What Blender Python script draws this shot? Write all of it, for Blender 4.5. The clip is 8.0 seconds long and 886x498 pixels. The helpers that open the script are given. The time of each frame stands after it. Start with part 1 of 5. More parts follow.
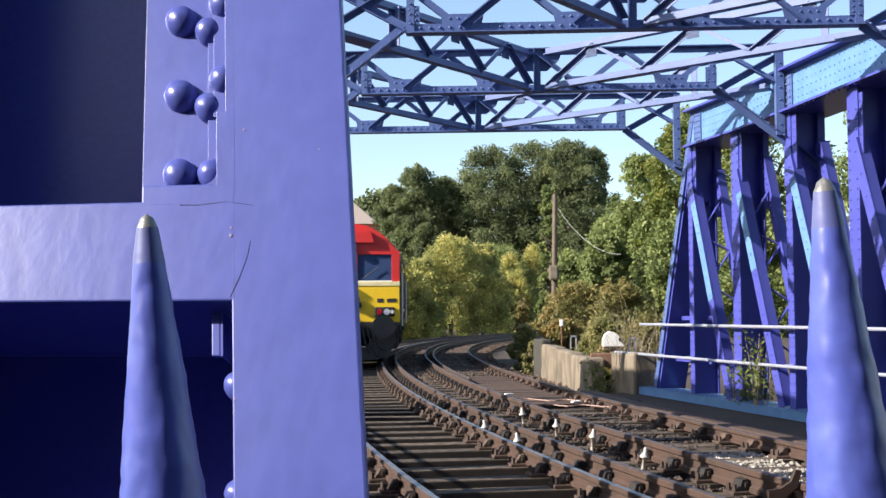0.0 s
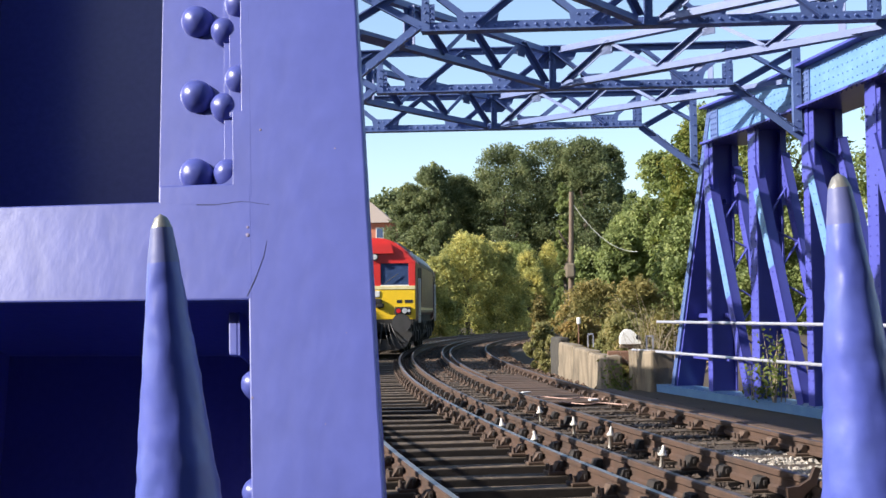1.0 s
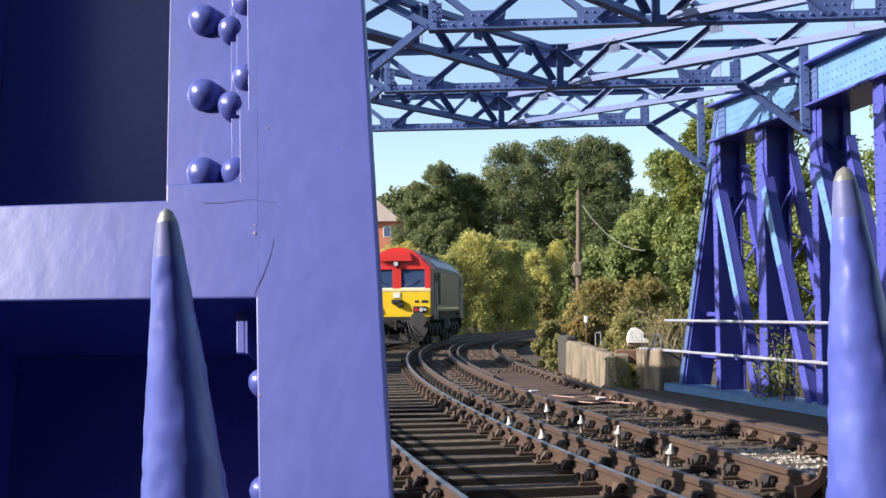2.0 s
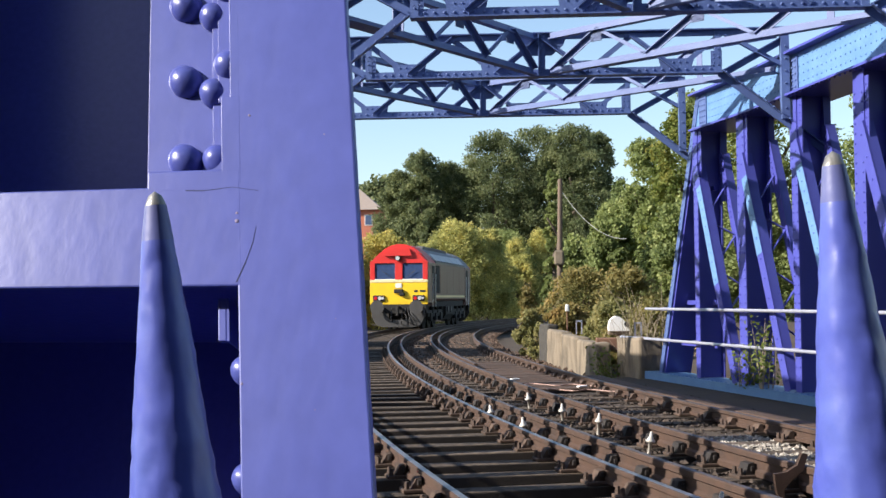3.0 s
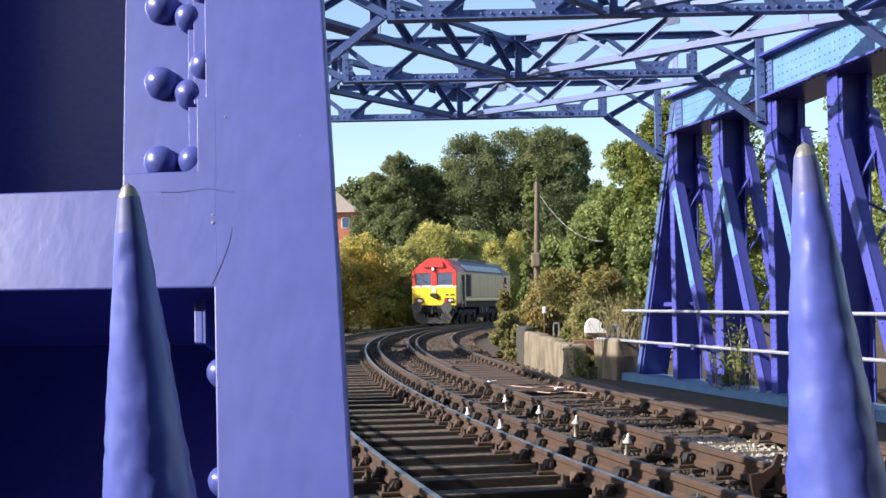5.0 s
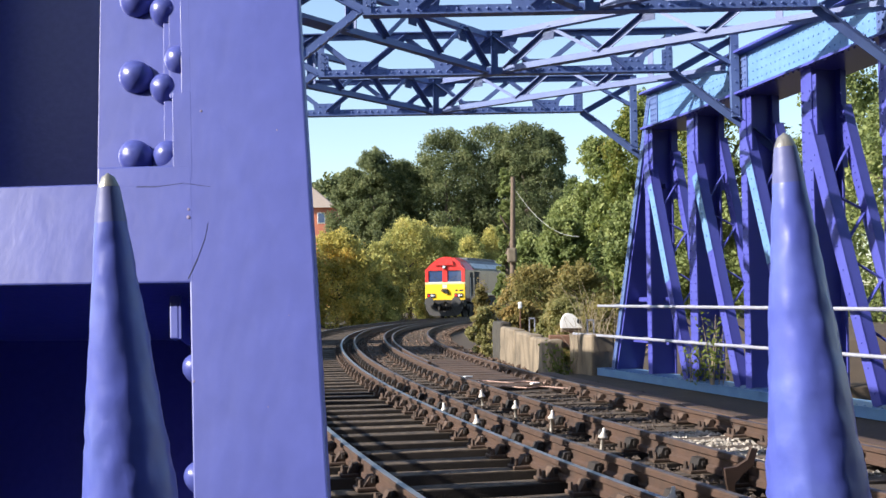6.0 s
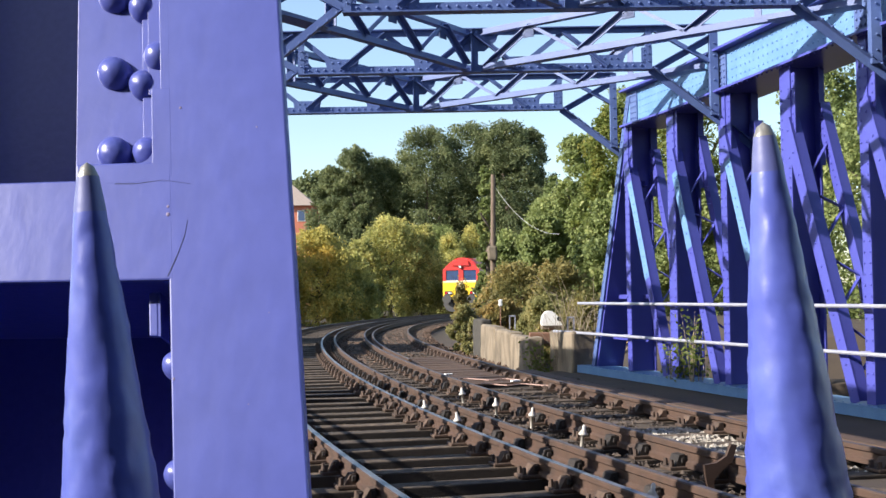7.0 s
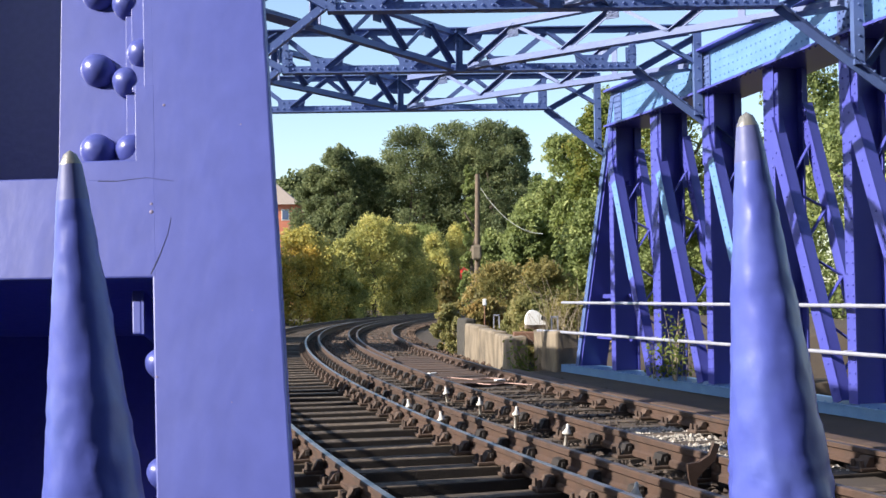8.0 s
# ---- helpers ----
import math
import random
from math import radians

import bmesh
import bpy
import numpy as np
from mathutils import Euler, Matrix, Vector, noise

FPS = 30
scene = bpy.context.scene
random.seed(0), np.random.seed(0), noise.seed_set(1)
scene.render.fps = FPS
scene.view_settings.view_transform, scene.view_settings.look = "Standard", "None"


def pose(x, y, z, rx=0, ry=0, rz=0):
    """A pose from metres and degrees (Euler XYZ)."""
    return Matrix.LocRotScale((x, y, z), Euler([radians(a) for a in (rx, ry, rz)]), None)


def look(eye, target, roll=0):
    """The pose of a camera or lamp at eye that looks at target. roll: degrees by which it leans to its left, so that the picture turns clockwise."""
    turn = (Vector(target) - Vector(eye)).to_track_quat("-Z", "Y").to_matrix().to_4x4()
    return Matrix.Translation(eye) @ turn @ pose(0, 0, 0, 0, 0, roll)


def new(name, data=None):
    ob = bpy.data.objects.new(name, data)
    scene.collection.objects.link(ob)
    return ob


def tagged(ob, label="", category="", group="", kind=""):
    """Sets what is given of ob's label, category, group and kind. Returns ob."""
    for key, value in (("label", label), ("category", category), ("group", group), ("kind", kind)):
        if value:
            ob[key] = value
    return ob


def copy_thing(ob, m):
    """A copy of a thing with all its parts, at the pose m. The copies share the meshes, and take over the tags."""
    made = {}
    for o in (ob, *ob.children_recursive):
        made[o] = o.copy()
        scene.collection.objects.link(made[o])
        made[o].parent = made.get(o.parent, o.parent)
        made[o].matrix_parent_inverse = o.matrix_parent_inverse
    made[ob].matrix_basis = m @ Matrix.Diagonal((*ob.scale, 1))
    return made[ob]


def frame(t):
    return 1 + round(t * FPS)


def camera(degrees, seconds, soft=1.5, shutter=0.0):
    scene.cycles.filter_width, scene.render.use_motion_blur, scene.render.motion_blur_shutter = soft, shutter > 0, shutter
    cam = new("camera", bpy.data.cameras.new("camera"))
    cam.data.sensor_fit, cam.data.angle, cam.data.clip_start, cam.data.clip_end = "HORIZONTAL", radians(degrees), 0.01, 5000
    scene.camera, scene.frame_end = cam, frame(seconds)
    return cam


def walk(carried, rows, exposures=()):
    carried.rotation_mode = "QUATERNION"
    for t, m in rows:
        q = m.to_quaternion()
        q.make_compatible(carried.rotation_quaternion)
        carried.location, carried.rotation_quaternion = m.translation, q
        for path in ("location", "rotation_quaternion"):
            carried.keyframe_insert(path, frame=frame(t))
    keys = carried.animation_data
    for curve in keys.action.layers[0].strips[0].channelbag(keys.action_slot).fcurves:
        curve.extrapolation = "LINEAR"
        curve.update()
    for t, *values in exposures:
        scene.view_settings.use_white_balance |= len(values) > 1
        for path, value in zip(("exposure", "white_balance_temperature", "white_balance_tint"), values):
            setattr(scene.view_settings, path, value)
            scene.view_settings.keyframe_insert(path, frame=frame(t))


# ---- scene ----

# ---- camera ----
cam = camera(40.95, 8.0)
PATH = [
    (0.0, pose(0.00093, 0, 1.34608, 93.115, 0, 3.709) @ pose(0, 0, 0, 0, 0, -0.258)),
    (0.5, pose(0.00097, 0, 1.34599, 93.066, 0, 4.182) @ pose(0, 0, 0, 0, 0, -0.367)),
    (1.0, pose(0.00135, 0, 1.34607, 93.044, 0, 4.506) @ pose(0, 0, 0, 0, 0, -0.505)),
    (1.5, pose(0.00197, 0, 1.34570, 93.180, 0, 5.008) @ pose(0, 0, 0, 0, 0, -0.521)),
    (3.0, pose(0.00050, 0, 1.34481, 92.415, 0, 3.968) @ pose(0, 0, 0, 0, 0, -0.501)),
    (3.5, pose(0.00023, 0, 1.34439, 92.654, 0, 3.516) @ pose(0, 0, 0, 0, 0, -0.543)),
    (4.0, pose(0.00105, 0, 1.34438, 92.617, 0, 3.404) @ pose(0, 0, 0, 0, 0, -0.690)),
    (4.5, pose(0.00104, 0, 1.34374, 92.583, 0, 3.260) @ pose(0, 0, 0, 0, 0, -0.672)),
    (6.0, pose(0.00008, 0, 1.34255, 92.291, 0, 1.709) @ pose(0, 0, 0, 0, 0, -0.716)),
    (6.5, pose(-0.00013, 0, 1.34172, 92.172, 0, 1.207) @ pose(0, 0, 0, 0, 0, -0.724)),
    (7.0, pose(-0.00001, 0, 1.34142, 92.171, 0, 0.762) @ pose(0, 0, 0, 0, 0, -0.822)),
    (7.5, pose(-0.00024, 0, 1.34077, 92.182, 0, 0.331) @ pose(0, 0, 0, 0, 0, -0.780)),
    (8.0, pose(0.00000, 0, 1.34000, 92.127, 0, -0.000) @ pose(0, 0, 0, 0, 0, -0.750)),
]
walk(cam, PATH, [(0.0, 1.0), (0.5, 1.0), (1.5, 0.97), (2.8, 0.85), (3.5, 0.88), (4.0, 0.93), (4.7, 0.95), (6.0, 0.99), (8.0, 1.0)])

# ---- world, sun, exposure ----
SUN_TO = Vector((-0.82, -0.29, 0.50)).normalized()
world = bpy.data.worlds.new("sky")
scene.world = world
world.use_nodes = True
wn = world.node_tree.nodes
sky = wn.new("ShaderNodeTexSky")
sky.sky_type = "NISHITA"
sky.sun_disc = False
sky.sun_elevation = math.asin(SUN_TO.z)
sky.sun_rotation = math.atan2(SUN_TO.x, SUN_TO.y)
sky.air_density, sky.dust_density, sky.ozone_density = 1.0, 0.8, 1.6
wn["Background"].inputs["Strength"].default_value = 0.12
world.node_tree.links.new(sky.outputs[0], wn["Background"].inputs["Color"])

sun_data = bpy.data.lights.new("sun", "SUN")
sun_data.energy, sun_data.angle, sun_data.color = 5.0, radians(0.53), (1.0, 0.94, 0.88)
sun = new("sun", sun_data)
sun.matrix_world = look(SUN_TO * 60, (0, 0, 0))


# ---- materials ----
def material(name, colour, rough=0.6, metal=0.0, spots=None, scale=6.0, fine=60.0, bump=0.15, per="", spread=0.25, amount=0.6, coat=0.0, stretch=1.0):
    """A procedural surface: colour broken up at two scales towards spots, with fine relief. per: 'object' or 'island' varies pieces."""
    m = bpy.data.materials.new(name)
    m.use_nodes = True
    n, l = m.node_tree.nodes, m.node_tree.links
    b = n["Principled BSDF"]
    b.inputs["Roughness"].default_value, b.inputs["Metallic"].default_value = rough, metal
    b.inputs["Coat Weight"].default_value = coat
    co = n.new("ShaderNodeTexCoord")
    big, small = n.new("ShaderNodeTexNoise"), n.new("ShaderNodeTexNoise")
    big.inputs["Scale"].default_value, small.inputs["Scale"].default_value = scale, fine
    big.inputs["Detail"].default_value, small.inputs["Detail"].default_value = 6, 4
    place = n.new("ShaderNodeMapping")
    place.inputs["Scale"].default_value = (1, 1, stretch)
    l.new(co.outputs["Object"], place.inputs["Vector"])
    for x in (big, small):
        l.new(place.outputs[0], x.inputs["Vector"])
    ramp = n.new("ShaderNodeMapRange")
    ramp.inputs[1].default_value, ramp.inputs[2].default_value = 0.42, 0.72
    l.new(big.outputs[0], ramp.inputs[0])
    mix = n.new("ShaderNodeMix")
    mix.data_type = "RGBA"
    mix.inputs[6].default_value = (*colour, 1)
    mix.inputs[7].default_value = (*(spots or [c * 0.7 for c in colour]), 1)
    mul = n.new("ShaderNodeMath")
    mul.operation = "MULTIPLY"
    mul.inputs[1].default_value = amount
    l.new(ramp.outputs[0], mul.inputs[0])
    l.new(mul.outputs[0], mix.inputs[0])
    hsv = n.new("ShaderNodeHueSaturation")
    l.new(mix.outputs[2], hsv.inputs["Color"])
    vary = n.new("ShaderNodeMapRange")
    vary.inputs[3].default_value, vary.inputs[4].default_value = 1 - 0.18, 1 + 0.18
    l.new(small.outputs[0], vary.inputs[0])
    if per:
        src = n.new("ShaderNodeObjectInfo").outputs["Random"] if per == "object" else n.new("ShaderNodeNewGeometry").outputs["Random Per Island"]
        own = n.new("ShaderNodeMapRange")
        own.inputs[3].default_value, own.inputs[4].default_value = 1 - spread, 1 + spread
        l.new(src, own.inputs[0])
        both = n.new("ShaderNodeMath")
        both.operation = "MULTIPLY"
        l.new(vary.outputs[0], both.inputs[0])
        l.new(own.outputs[0], both.inputs[1])
        l.new(both.outputs[0], hsv.inputs["Value"])
    else:
        l.new(vary.outputs[0], hsv.inputs["Value"])
    l.new(hsv.outputs[0], b.inputs["Base Color"])
    if bump:
        bp = n.new("ShaderNodeBump")
        bp.inputs["Strength"].default_value, bp.inputs["Distance"].default_value = bump, 0.01
        l.new(small.outputs[0], bp.inputs["Height"])
        l.new(bp.outputs[0], b.inputs["Normal"])
    return m


def leaf_material(name, low, high, third, rough=0.55):
    """Leaves: each leaf takes its own colour between three, and lets a little light through."""
    m = bpy.data.materials.new(name)
    m.use_nodes = True
    n, l = m.node_tree.nodes, m.node_tree.links
    b = n["Principled BSDF"]
    b.inputs["Roughness"].default_value = rough
    b.inputs["Specular IOR Level"].default_value = 0.25
    geo, ramp = n.new("ShaderNodeNewGeometry"), n.new("ShaderNodeValToRGB")
    e = ramp.color_ramp.elements
    e[0].color, e[1].color = (*low, 1), (*third, 1)
    mid = e.new(0.6)
    mid.color = (*high, 1)
    co, tex = n.new("ShaderNodeTexCoord"), n.new("ShaderNodeTexNoise")
    tex.inputs["Scale"].default_value = 0.8
    l.new(co.outputs["Object"], tex.inputs["Vector"])
    a = n.new("ShaderNodeMath")
    a.operation = "MULTIPLY_ADD"
    a.inputs[1].default_value = 0.42
    l.new(geo.outputs["Random Per Island"], a.inputs[0])
    s = n.new("ShaderNodeMapRange")
    s.inputs[1].default_value, s.inputs[2].default_value = 0.38, 0.64
    s.inputs[3].default_value, s.inputs[4].default_value = 0.0, 0.58
    l.new(tex.outputs[0], s.inputs[0])
    l.new(s.outputs[0], a.inputs[2])
    l.new(a.outputs[0], ramp.inputs[0])
    l.new(ramp.outputs[0], b.inputs["Base Color"])
    tr = n.new("ShaderNodeBsdfTranslucent")
    l.new(ramp.outputs[0], tr.inputs["Color"])
    mx = n.new("ShaderNodeMixShader")
    mx.inputs[0].default_value = 0.45
    l.new(b.outputs[0], mx.inputs[1])
    l.new(tr.outputs[0], mx.inputs[2])
    l.new(mx.outputs[0], n["Material Output"].inputs["Surface"])
    return m


BLUE = material("blue_gloss_paint", (0.072, 0.078, 0.345), 0.28, spots=(0.086, 0.098, 0.37), scale=3, fine=90, bump=0.05, amount=0.5)
BLUE_NEAR = material("blue_brushed_paint", (0.070, 0.086, 0.315), 0.33, spots=(0.083, 0.102, 0.335), scale=5, fine=34, bump=0.06, amount=0.5, stretch=0.7)
BLUE_SPIKE = material("blue_lumpy_paint", (0.072, 0.094, 0.37), 0.36, spots=(0.11, 0.15, 0.42), scale=90, fine=300, bump=0.02, amount=0.7)
# paler copy of the blue: sky glint on overhead members put into colour
BLUE_SKYLIT = material("blue_skylit_paint", (0.075, 0.115, 0.27), 0.45, spots=(0.11, 0.165, 0.33), scale=3, fine=90, bump=0.06, amount=0.6)
# lighter copy of the blue, with the top chord's sky brightness painted in
BLUE_PALE = material("blue_pale_paint", (0.12, 0.24, 0.44), 0.35, spots=(0.17, 0.31, 0.50), scale=4, fine=60, bump=0.1)
CRACK = material("dirty_crack", (0.035, 0.04, 0.09), 0.9)
RUST_STAIN = material("rust_stain", (0.20, 0.17, 0.28), 0.8)
WORN_PAINT = material("worn_grey_blue_paint", (0.095, 0.11, 0.29), 0.42, spots=(0.17, 0.175, 0.27), scale=160, fine=300, bump=0.02)
STEEL_TIP = material("bare_steel", (0.26, 0.25, 0.23), 0.45, metal=0.5, fine=200)
RAIL_RUST = material("rusty_rail", (0.072, 0.040, 0.026), 0.75, spots=(0.03, 0.022, 0.018), scale=5, fine=80, bump=0.3)
RAIL_TOP = material("polished_railhead", (0.30, 0.30, 0.31), 0.38, metal=0.8, fine=150, bump=0.02)
RAIL_DULL = material("dull_railhead", (0.10, 0.085, 0.08), 0.5, metal=0.3, fine=150, bump=0.05)
CHAIR = material("rusty_cast_iron", (0.085, 0.053, 0.036), 0.8, spots=(0.024, 0.018, 0.015), scale=14, fine=90, bump=0.35, per="object")
# sleeper sides: creosote tone darkened further to hold their shade
CREOSOTE_SHADE = material("creosote_and_shade_side", (0.028, 0.021, 0.016), 0.85, spots=(0.05, 0.038, 0.028), scale=5, fine=60, bump=0.4, per="object")
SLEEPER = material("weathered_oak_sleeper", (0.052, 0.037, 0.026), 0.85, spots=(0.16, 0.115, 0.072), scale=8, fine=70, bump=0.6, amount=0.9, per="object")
PLANK = material("dark_oiled_boards", (0.085, 0.05, 0.032), 0.85, spots=(0.045, 0.03, 0.022), scale=5, fine=50, bump=0.4, per="object")
STONE = material("pale_ballast", (0.40, 0.36, 0.30), 0.9, spots=(0.24, 0.20, 0.16), scale=6, fine=90, bump=0.3, per="island", spread=0.35)
STONE_BROWN = material("brown_ballast", (0.115, 0.072, 0.048), 0.9, spots=(0.06, 0.042, 0.03), scale=1.5, fine=90, bump=0.3, per="island", spread=0.35)
STONE_DARK = material("dark_ballast", (0.065, 0.048, 0.036), 0.9, spots=(0.04, 0.03, 0.024), scale=3, fine=90, bump=0.3, per="island", spread=0.5)
EARTH = material("dark_earth", (0.05, 0.036, 0.025), 0.95, spots=(0.085, 0.06, 0.036), scale=1.2, fine=30, bump=0.6)
CERAMIC = material("white_insulator_glaze", (0.55, 0.52, 0.46), 0.35, spots=(0.34, 0.30, 0.25), scale=20)
CONCRETE = material("weathered_concrete", (0.22, 0.175, 0.12), 0.9, spots=(0.075, 0.06, 0.042), scale=2.6, fine=40, bump=0.5, amount=0.9, stretch=0.5)
GALV = material("galvanised_rail", (0.46, 0.46, 0.52), 0.4, metal=0.4, fine=90)
WOOD_POLE = material("grey_wood_pole", (0.16, 0.115, 0.08), 0.85, spots=(0.10, 0.07, 0.05), scale=2.5, fine=50, bump=0.4)
WHITE = material("white_paint", (0.78, 0.77, 0.73), 0.5, spots=(0.6, 0.58, 0.52), scale=9)
RUSTY = material("rusty_steel_box", (0.20, 0.10, 0.06), 0.85, spots=(0.10, 0.06, 0.04), scale=6)
BRICK_HOUSE = material("orange_red_brick", (0.50, 0.17, 0.10), 0.85, spots=(0.42, 0.15, 0.09), scale=3)
ROOF_TILE = material("grey_brown_roof_tiles", (0.30, 0.24, 0.20), 0.85)
# blue in the base colour stands in for mirrored sky
GLASS_DARK = material("sky_tinted_glass", (0.045, 0.075, 0.16), 0.08, bump=0, coat=0.3)
L_RED = material("loco_red", (0.62, 0.035, 0.03), 0.35, spots=(0.5, 0.04, 0.035), scale=2, coat=0.2)
L_MAROON = material("loco_maroon_side", (0.15, 0.062, 0.05), 0.38, spots=(0.16, 0.10, 0.075), scale=1.5, coat=0.3)
L_YELLOW = material("loco_yellow", (0.86, 0.55, 0.02), 0.4, spots=(0.72, 0.46, 0.03), scale=2)
L_CREAM = material("loco_cream_band", (0.80, 0.68, 0.36), 0.4)
L_GREY = material("loco_roof_grey", (0.16, 0.165, 0.17), 0.5, spots=(0.10, 0.10, 0.105), scale=1)
L_SILVER = material("loco_silver_panels", (0.52, 0.54, 0.55), 0.4, spots=(0.4, 0.41, 0.42), scale=2)
# near-black iron; on heavy jaws it carries the shadow notches along the rails
KEY = material("shade_black_iron", (0.022, 0.018, 0.016), 0.75, spots=(0.05, 0.035, 0.025), scale=14, fine=90, bump=0.3, per="object")
VOID_STEEL = material("dark_bridge_steel", (0.03, 0.028, 0.03), 0.8, spots=(0.06, 0.04, 0.03), scale=3)
PLAIN_WALL = material("dark_blocker_wall", (0.10, 0.065, 0.05), 0.9, spots=(0.06, 0.045, 0.04), scale=2)
L_ROOF = material("loco_sooty_roof", (0.10, 0.10, 0.10), 0.7)
L_BLACK = material("loco_underframe", (0.014, 0.013, 0.012), 0.8, spots=(0.03, 0.025, 0.02), scale=3)
L_PLOUGH = material("loco_grey_steel", (0.05, 0.048, 0.046), 0.6, spots=(0.03, 0.027, 0.025), scale=4)
L_RUBBER = material("black_rubber", (0.02, 0.02, 0.02), 0.6)
L_INK = material("black_lettering", (0.02, 0.02, 0.02), 0.6, bump=0)
LENS_CLEAR = material("clear_lamp_lens", (0.75, 0.76, 0.75), 0.15, metal=0.3, bump=0)
LENS_RED = material("red_lamp_lens", (0.55, 0.02, 0.03), 0.2, bump=0)
BARK = material("tree_bark", (0.13, 0.10, 0.075), 0.9, spots=(0.07, 0.055, 0.04), scale=3, fine=30, bump=0.5)
TWIG = material("dead_stem", (0.36, 0.29, 0.20), 0.9, spots=(0.22, 0.17, 0.12), scale=3, fine=30)
CABLE = material("grey_cable", (0.45, 0.45, 0.42), 0.6)
CONCRETE_DARK = material("dark_concrete", (0.045, 0.04, 0.034), 0.95, spots=(0.09, 0.08, 0.055), scale=5, fine=40, bump=0.4)
PINK = material("faded_pink_cable", (0.40, 0.26, 0.21), 0.7)
LEAF_DARK = leaf_material("dark_green_leaves", (0.072, 0.092, 0.042), (0.175, 0.205, 0.09), (0.33, 0.345, 0.155))
LEAF_YELLOW = leaf_material("yellowing_leaves", (0.19, 0.21, 0.07), (0.45, 0.43, 0.14), (0.74, 0.62, 0.20))
LEAF_ORANGE = leaf_material("orange_autumn_leaves", (0.22, 0.23, 0.07), (0.55, 0.46, 0.12), (0.82, 0.56, 0.15))
LEAF_LIGHT = leaf_material("light_green_leaves", (0.105, 0.14, 0.05), (0.25, 0.295, 0.10), (0.43, 0.45, 0.18))
LEAF_IVY = leaf_material("ivy_leaves", (0.075, 0.105, 0.026), (0.18, 0.215, 0.05), (0.33, 0.29, 0.07))
LEAF_BROWN = leaf_material("bronze_bramble_leaves", (0.12, 0.125, 0.045), (0.29, 0.245, 0.085), (0.44, 0.31, 0.115))
LEAF_TAN = leaf_material("dry_grassy_leaves", (0.17, 0.18, 0.06), (0.38, 0.34, 0.14), (0.52, 0.42, 0.20))
LEAF_RED = leaf_material("russet_leaves", (0.15, 0.15, 0.05), (0.36, 0.26, 0.09), (0.50, 0.29, 0.12))


# ---- mesh helpers ----
def part(name, bm, mat, parent=None, label="", smooth=False):
    """Links a bmesh as one mesh object under a thing or a part."""
    me = bpy.data.meshes.new(name)
    bm.to_mesh(me)
    bm.free()
    me.materials.append(mat)
    if smooth:
        me.shade_smooth()
    ob = new(name, me)
    if parent is not None:
        ob.parent = parent
    if label:
        ob["label"] = label
    return ob


def empty(name, m=None):
    ob = new(name)
    ob.empty_display_size = 0.1
    if m is not None:
        ob.matrix_basis = m
    return ob


def box(bm, x0, x1, y0, y1, z0, z1, m=None, bevel=0.0):
    g = bmesh.ops.create_cube(bm, size=1.0)["verts"]
    t = Matrix.Translation(((x0 + x1) / 2, (y0 + y1) / 2, (z0 + z1) / 2)) @ Matrix.Diagonal((x1 - x0, y1 - y0, z1 - z0, 1))
    bmesh.ops.transform(bm, matrix=(m @ t) if m is not None else t, verts=g)
    if bevel:
        edges = list({e for v in g for e in v.link_edges})
        bmesh.ops.bevel(bm, geom=edges, offset=bevel, segments=2, affect="EDGES", profile=0.5)
    return bm


def frame_of(a, b, side=Vector((0, 0, 1))):
    """A matrix whose z runs from a to b, with x turned towards side."""
    a, b = Vector(a), Vector(b)
    z = (b - a).normalized()
    x = (side - z * side.dot(z))
    x = x.normalized() if x.length > 1e-5 else z.orthogonal().normalized()
    y = z.cross(x)
    return Matrix(((x.x, y.x, z.x, a.x), (x.y, y.y, z.y, a.y), (x.z, y.z, z.z, a.z), (0, 0, 0, 1))), (b - a).length


def bar(bm, a, b, w, d, side=Vector((0, 0, 1)), ox=0.0, oy=0.0):
    """A flat bar from a to b: w along side, d across it."""
    m, n = frame_of(a, b, side)
    return box(bm, ox - w / 2, ox + w / 2, oy - d / 2, oy + d / 2, 0, n, m)


def angle_bar(bm, a, b, w, side=Vector((0, 0, 1)), t=0.012, flip=1):
    """An L section from a to b: one leg along side, one across it."""
    bar(bm, a, b, w, t, side)
    bar(bm, a, b, t, w, side, ox=-w / 2 + t / 2, oy=flip * (w / 2 + t / 2))
    return bm


def rod(bm, a, b, r, r2=None, n=10, caps=True):
    m, length = frame_of(a, b)
    g = bmesh.ops.create_cone(bm, cap_ends=caps, segments=n, radius1=r, radius2=r if r2 is None else r2, depth=length)["verts"]
    bmesh.ops.transform(bm, matrix=m @ Matrix.Translation((0, 0, length / 2)), verts=g)
    return bm


def dome(bm, at, normal, r, h, n=8, rings=2):
    """A rivet head."""
    m, _ = frame_of(at, Vector(at) + Vector(normal))
    prev = None
    for k in range(rings + 1):
        a = k / rings * math.pi / 2
        if k == rings:
            top = bm.verts.new(m @ Vector((0, 0, h)))
            for i in range(n):
                bm.faces.new((prev[i], prev[(i + 1) % n], top))
        else:
            ring = [bm.verts.new(m @ Vector((r * math.cos(a) * math.cos(2 * math.pi * i / n), r * math.cos(a) * math.sin(2 * math.pi * i / n), h * math.sin(a)))) for i in range(n)]
            if prev:
                for i in range(n):
                    bm.faces.new((prev[i], prev[(i + 1) % n], ring[(i + 1) % n], ring[i]))
            prev = ring
    return bm


def rivets(bm, a, b, normal, pitch, r=0.016, h=0.013, n=6):
    a, b = Vector(a), Vector(b)
    count = max(1, int((b - a).length / pitch))
    for i in range(count):
        dome(bm, a + (b - a) * ((i + 0.5) / count), normal, r, h, n, 2)


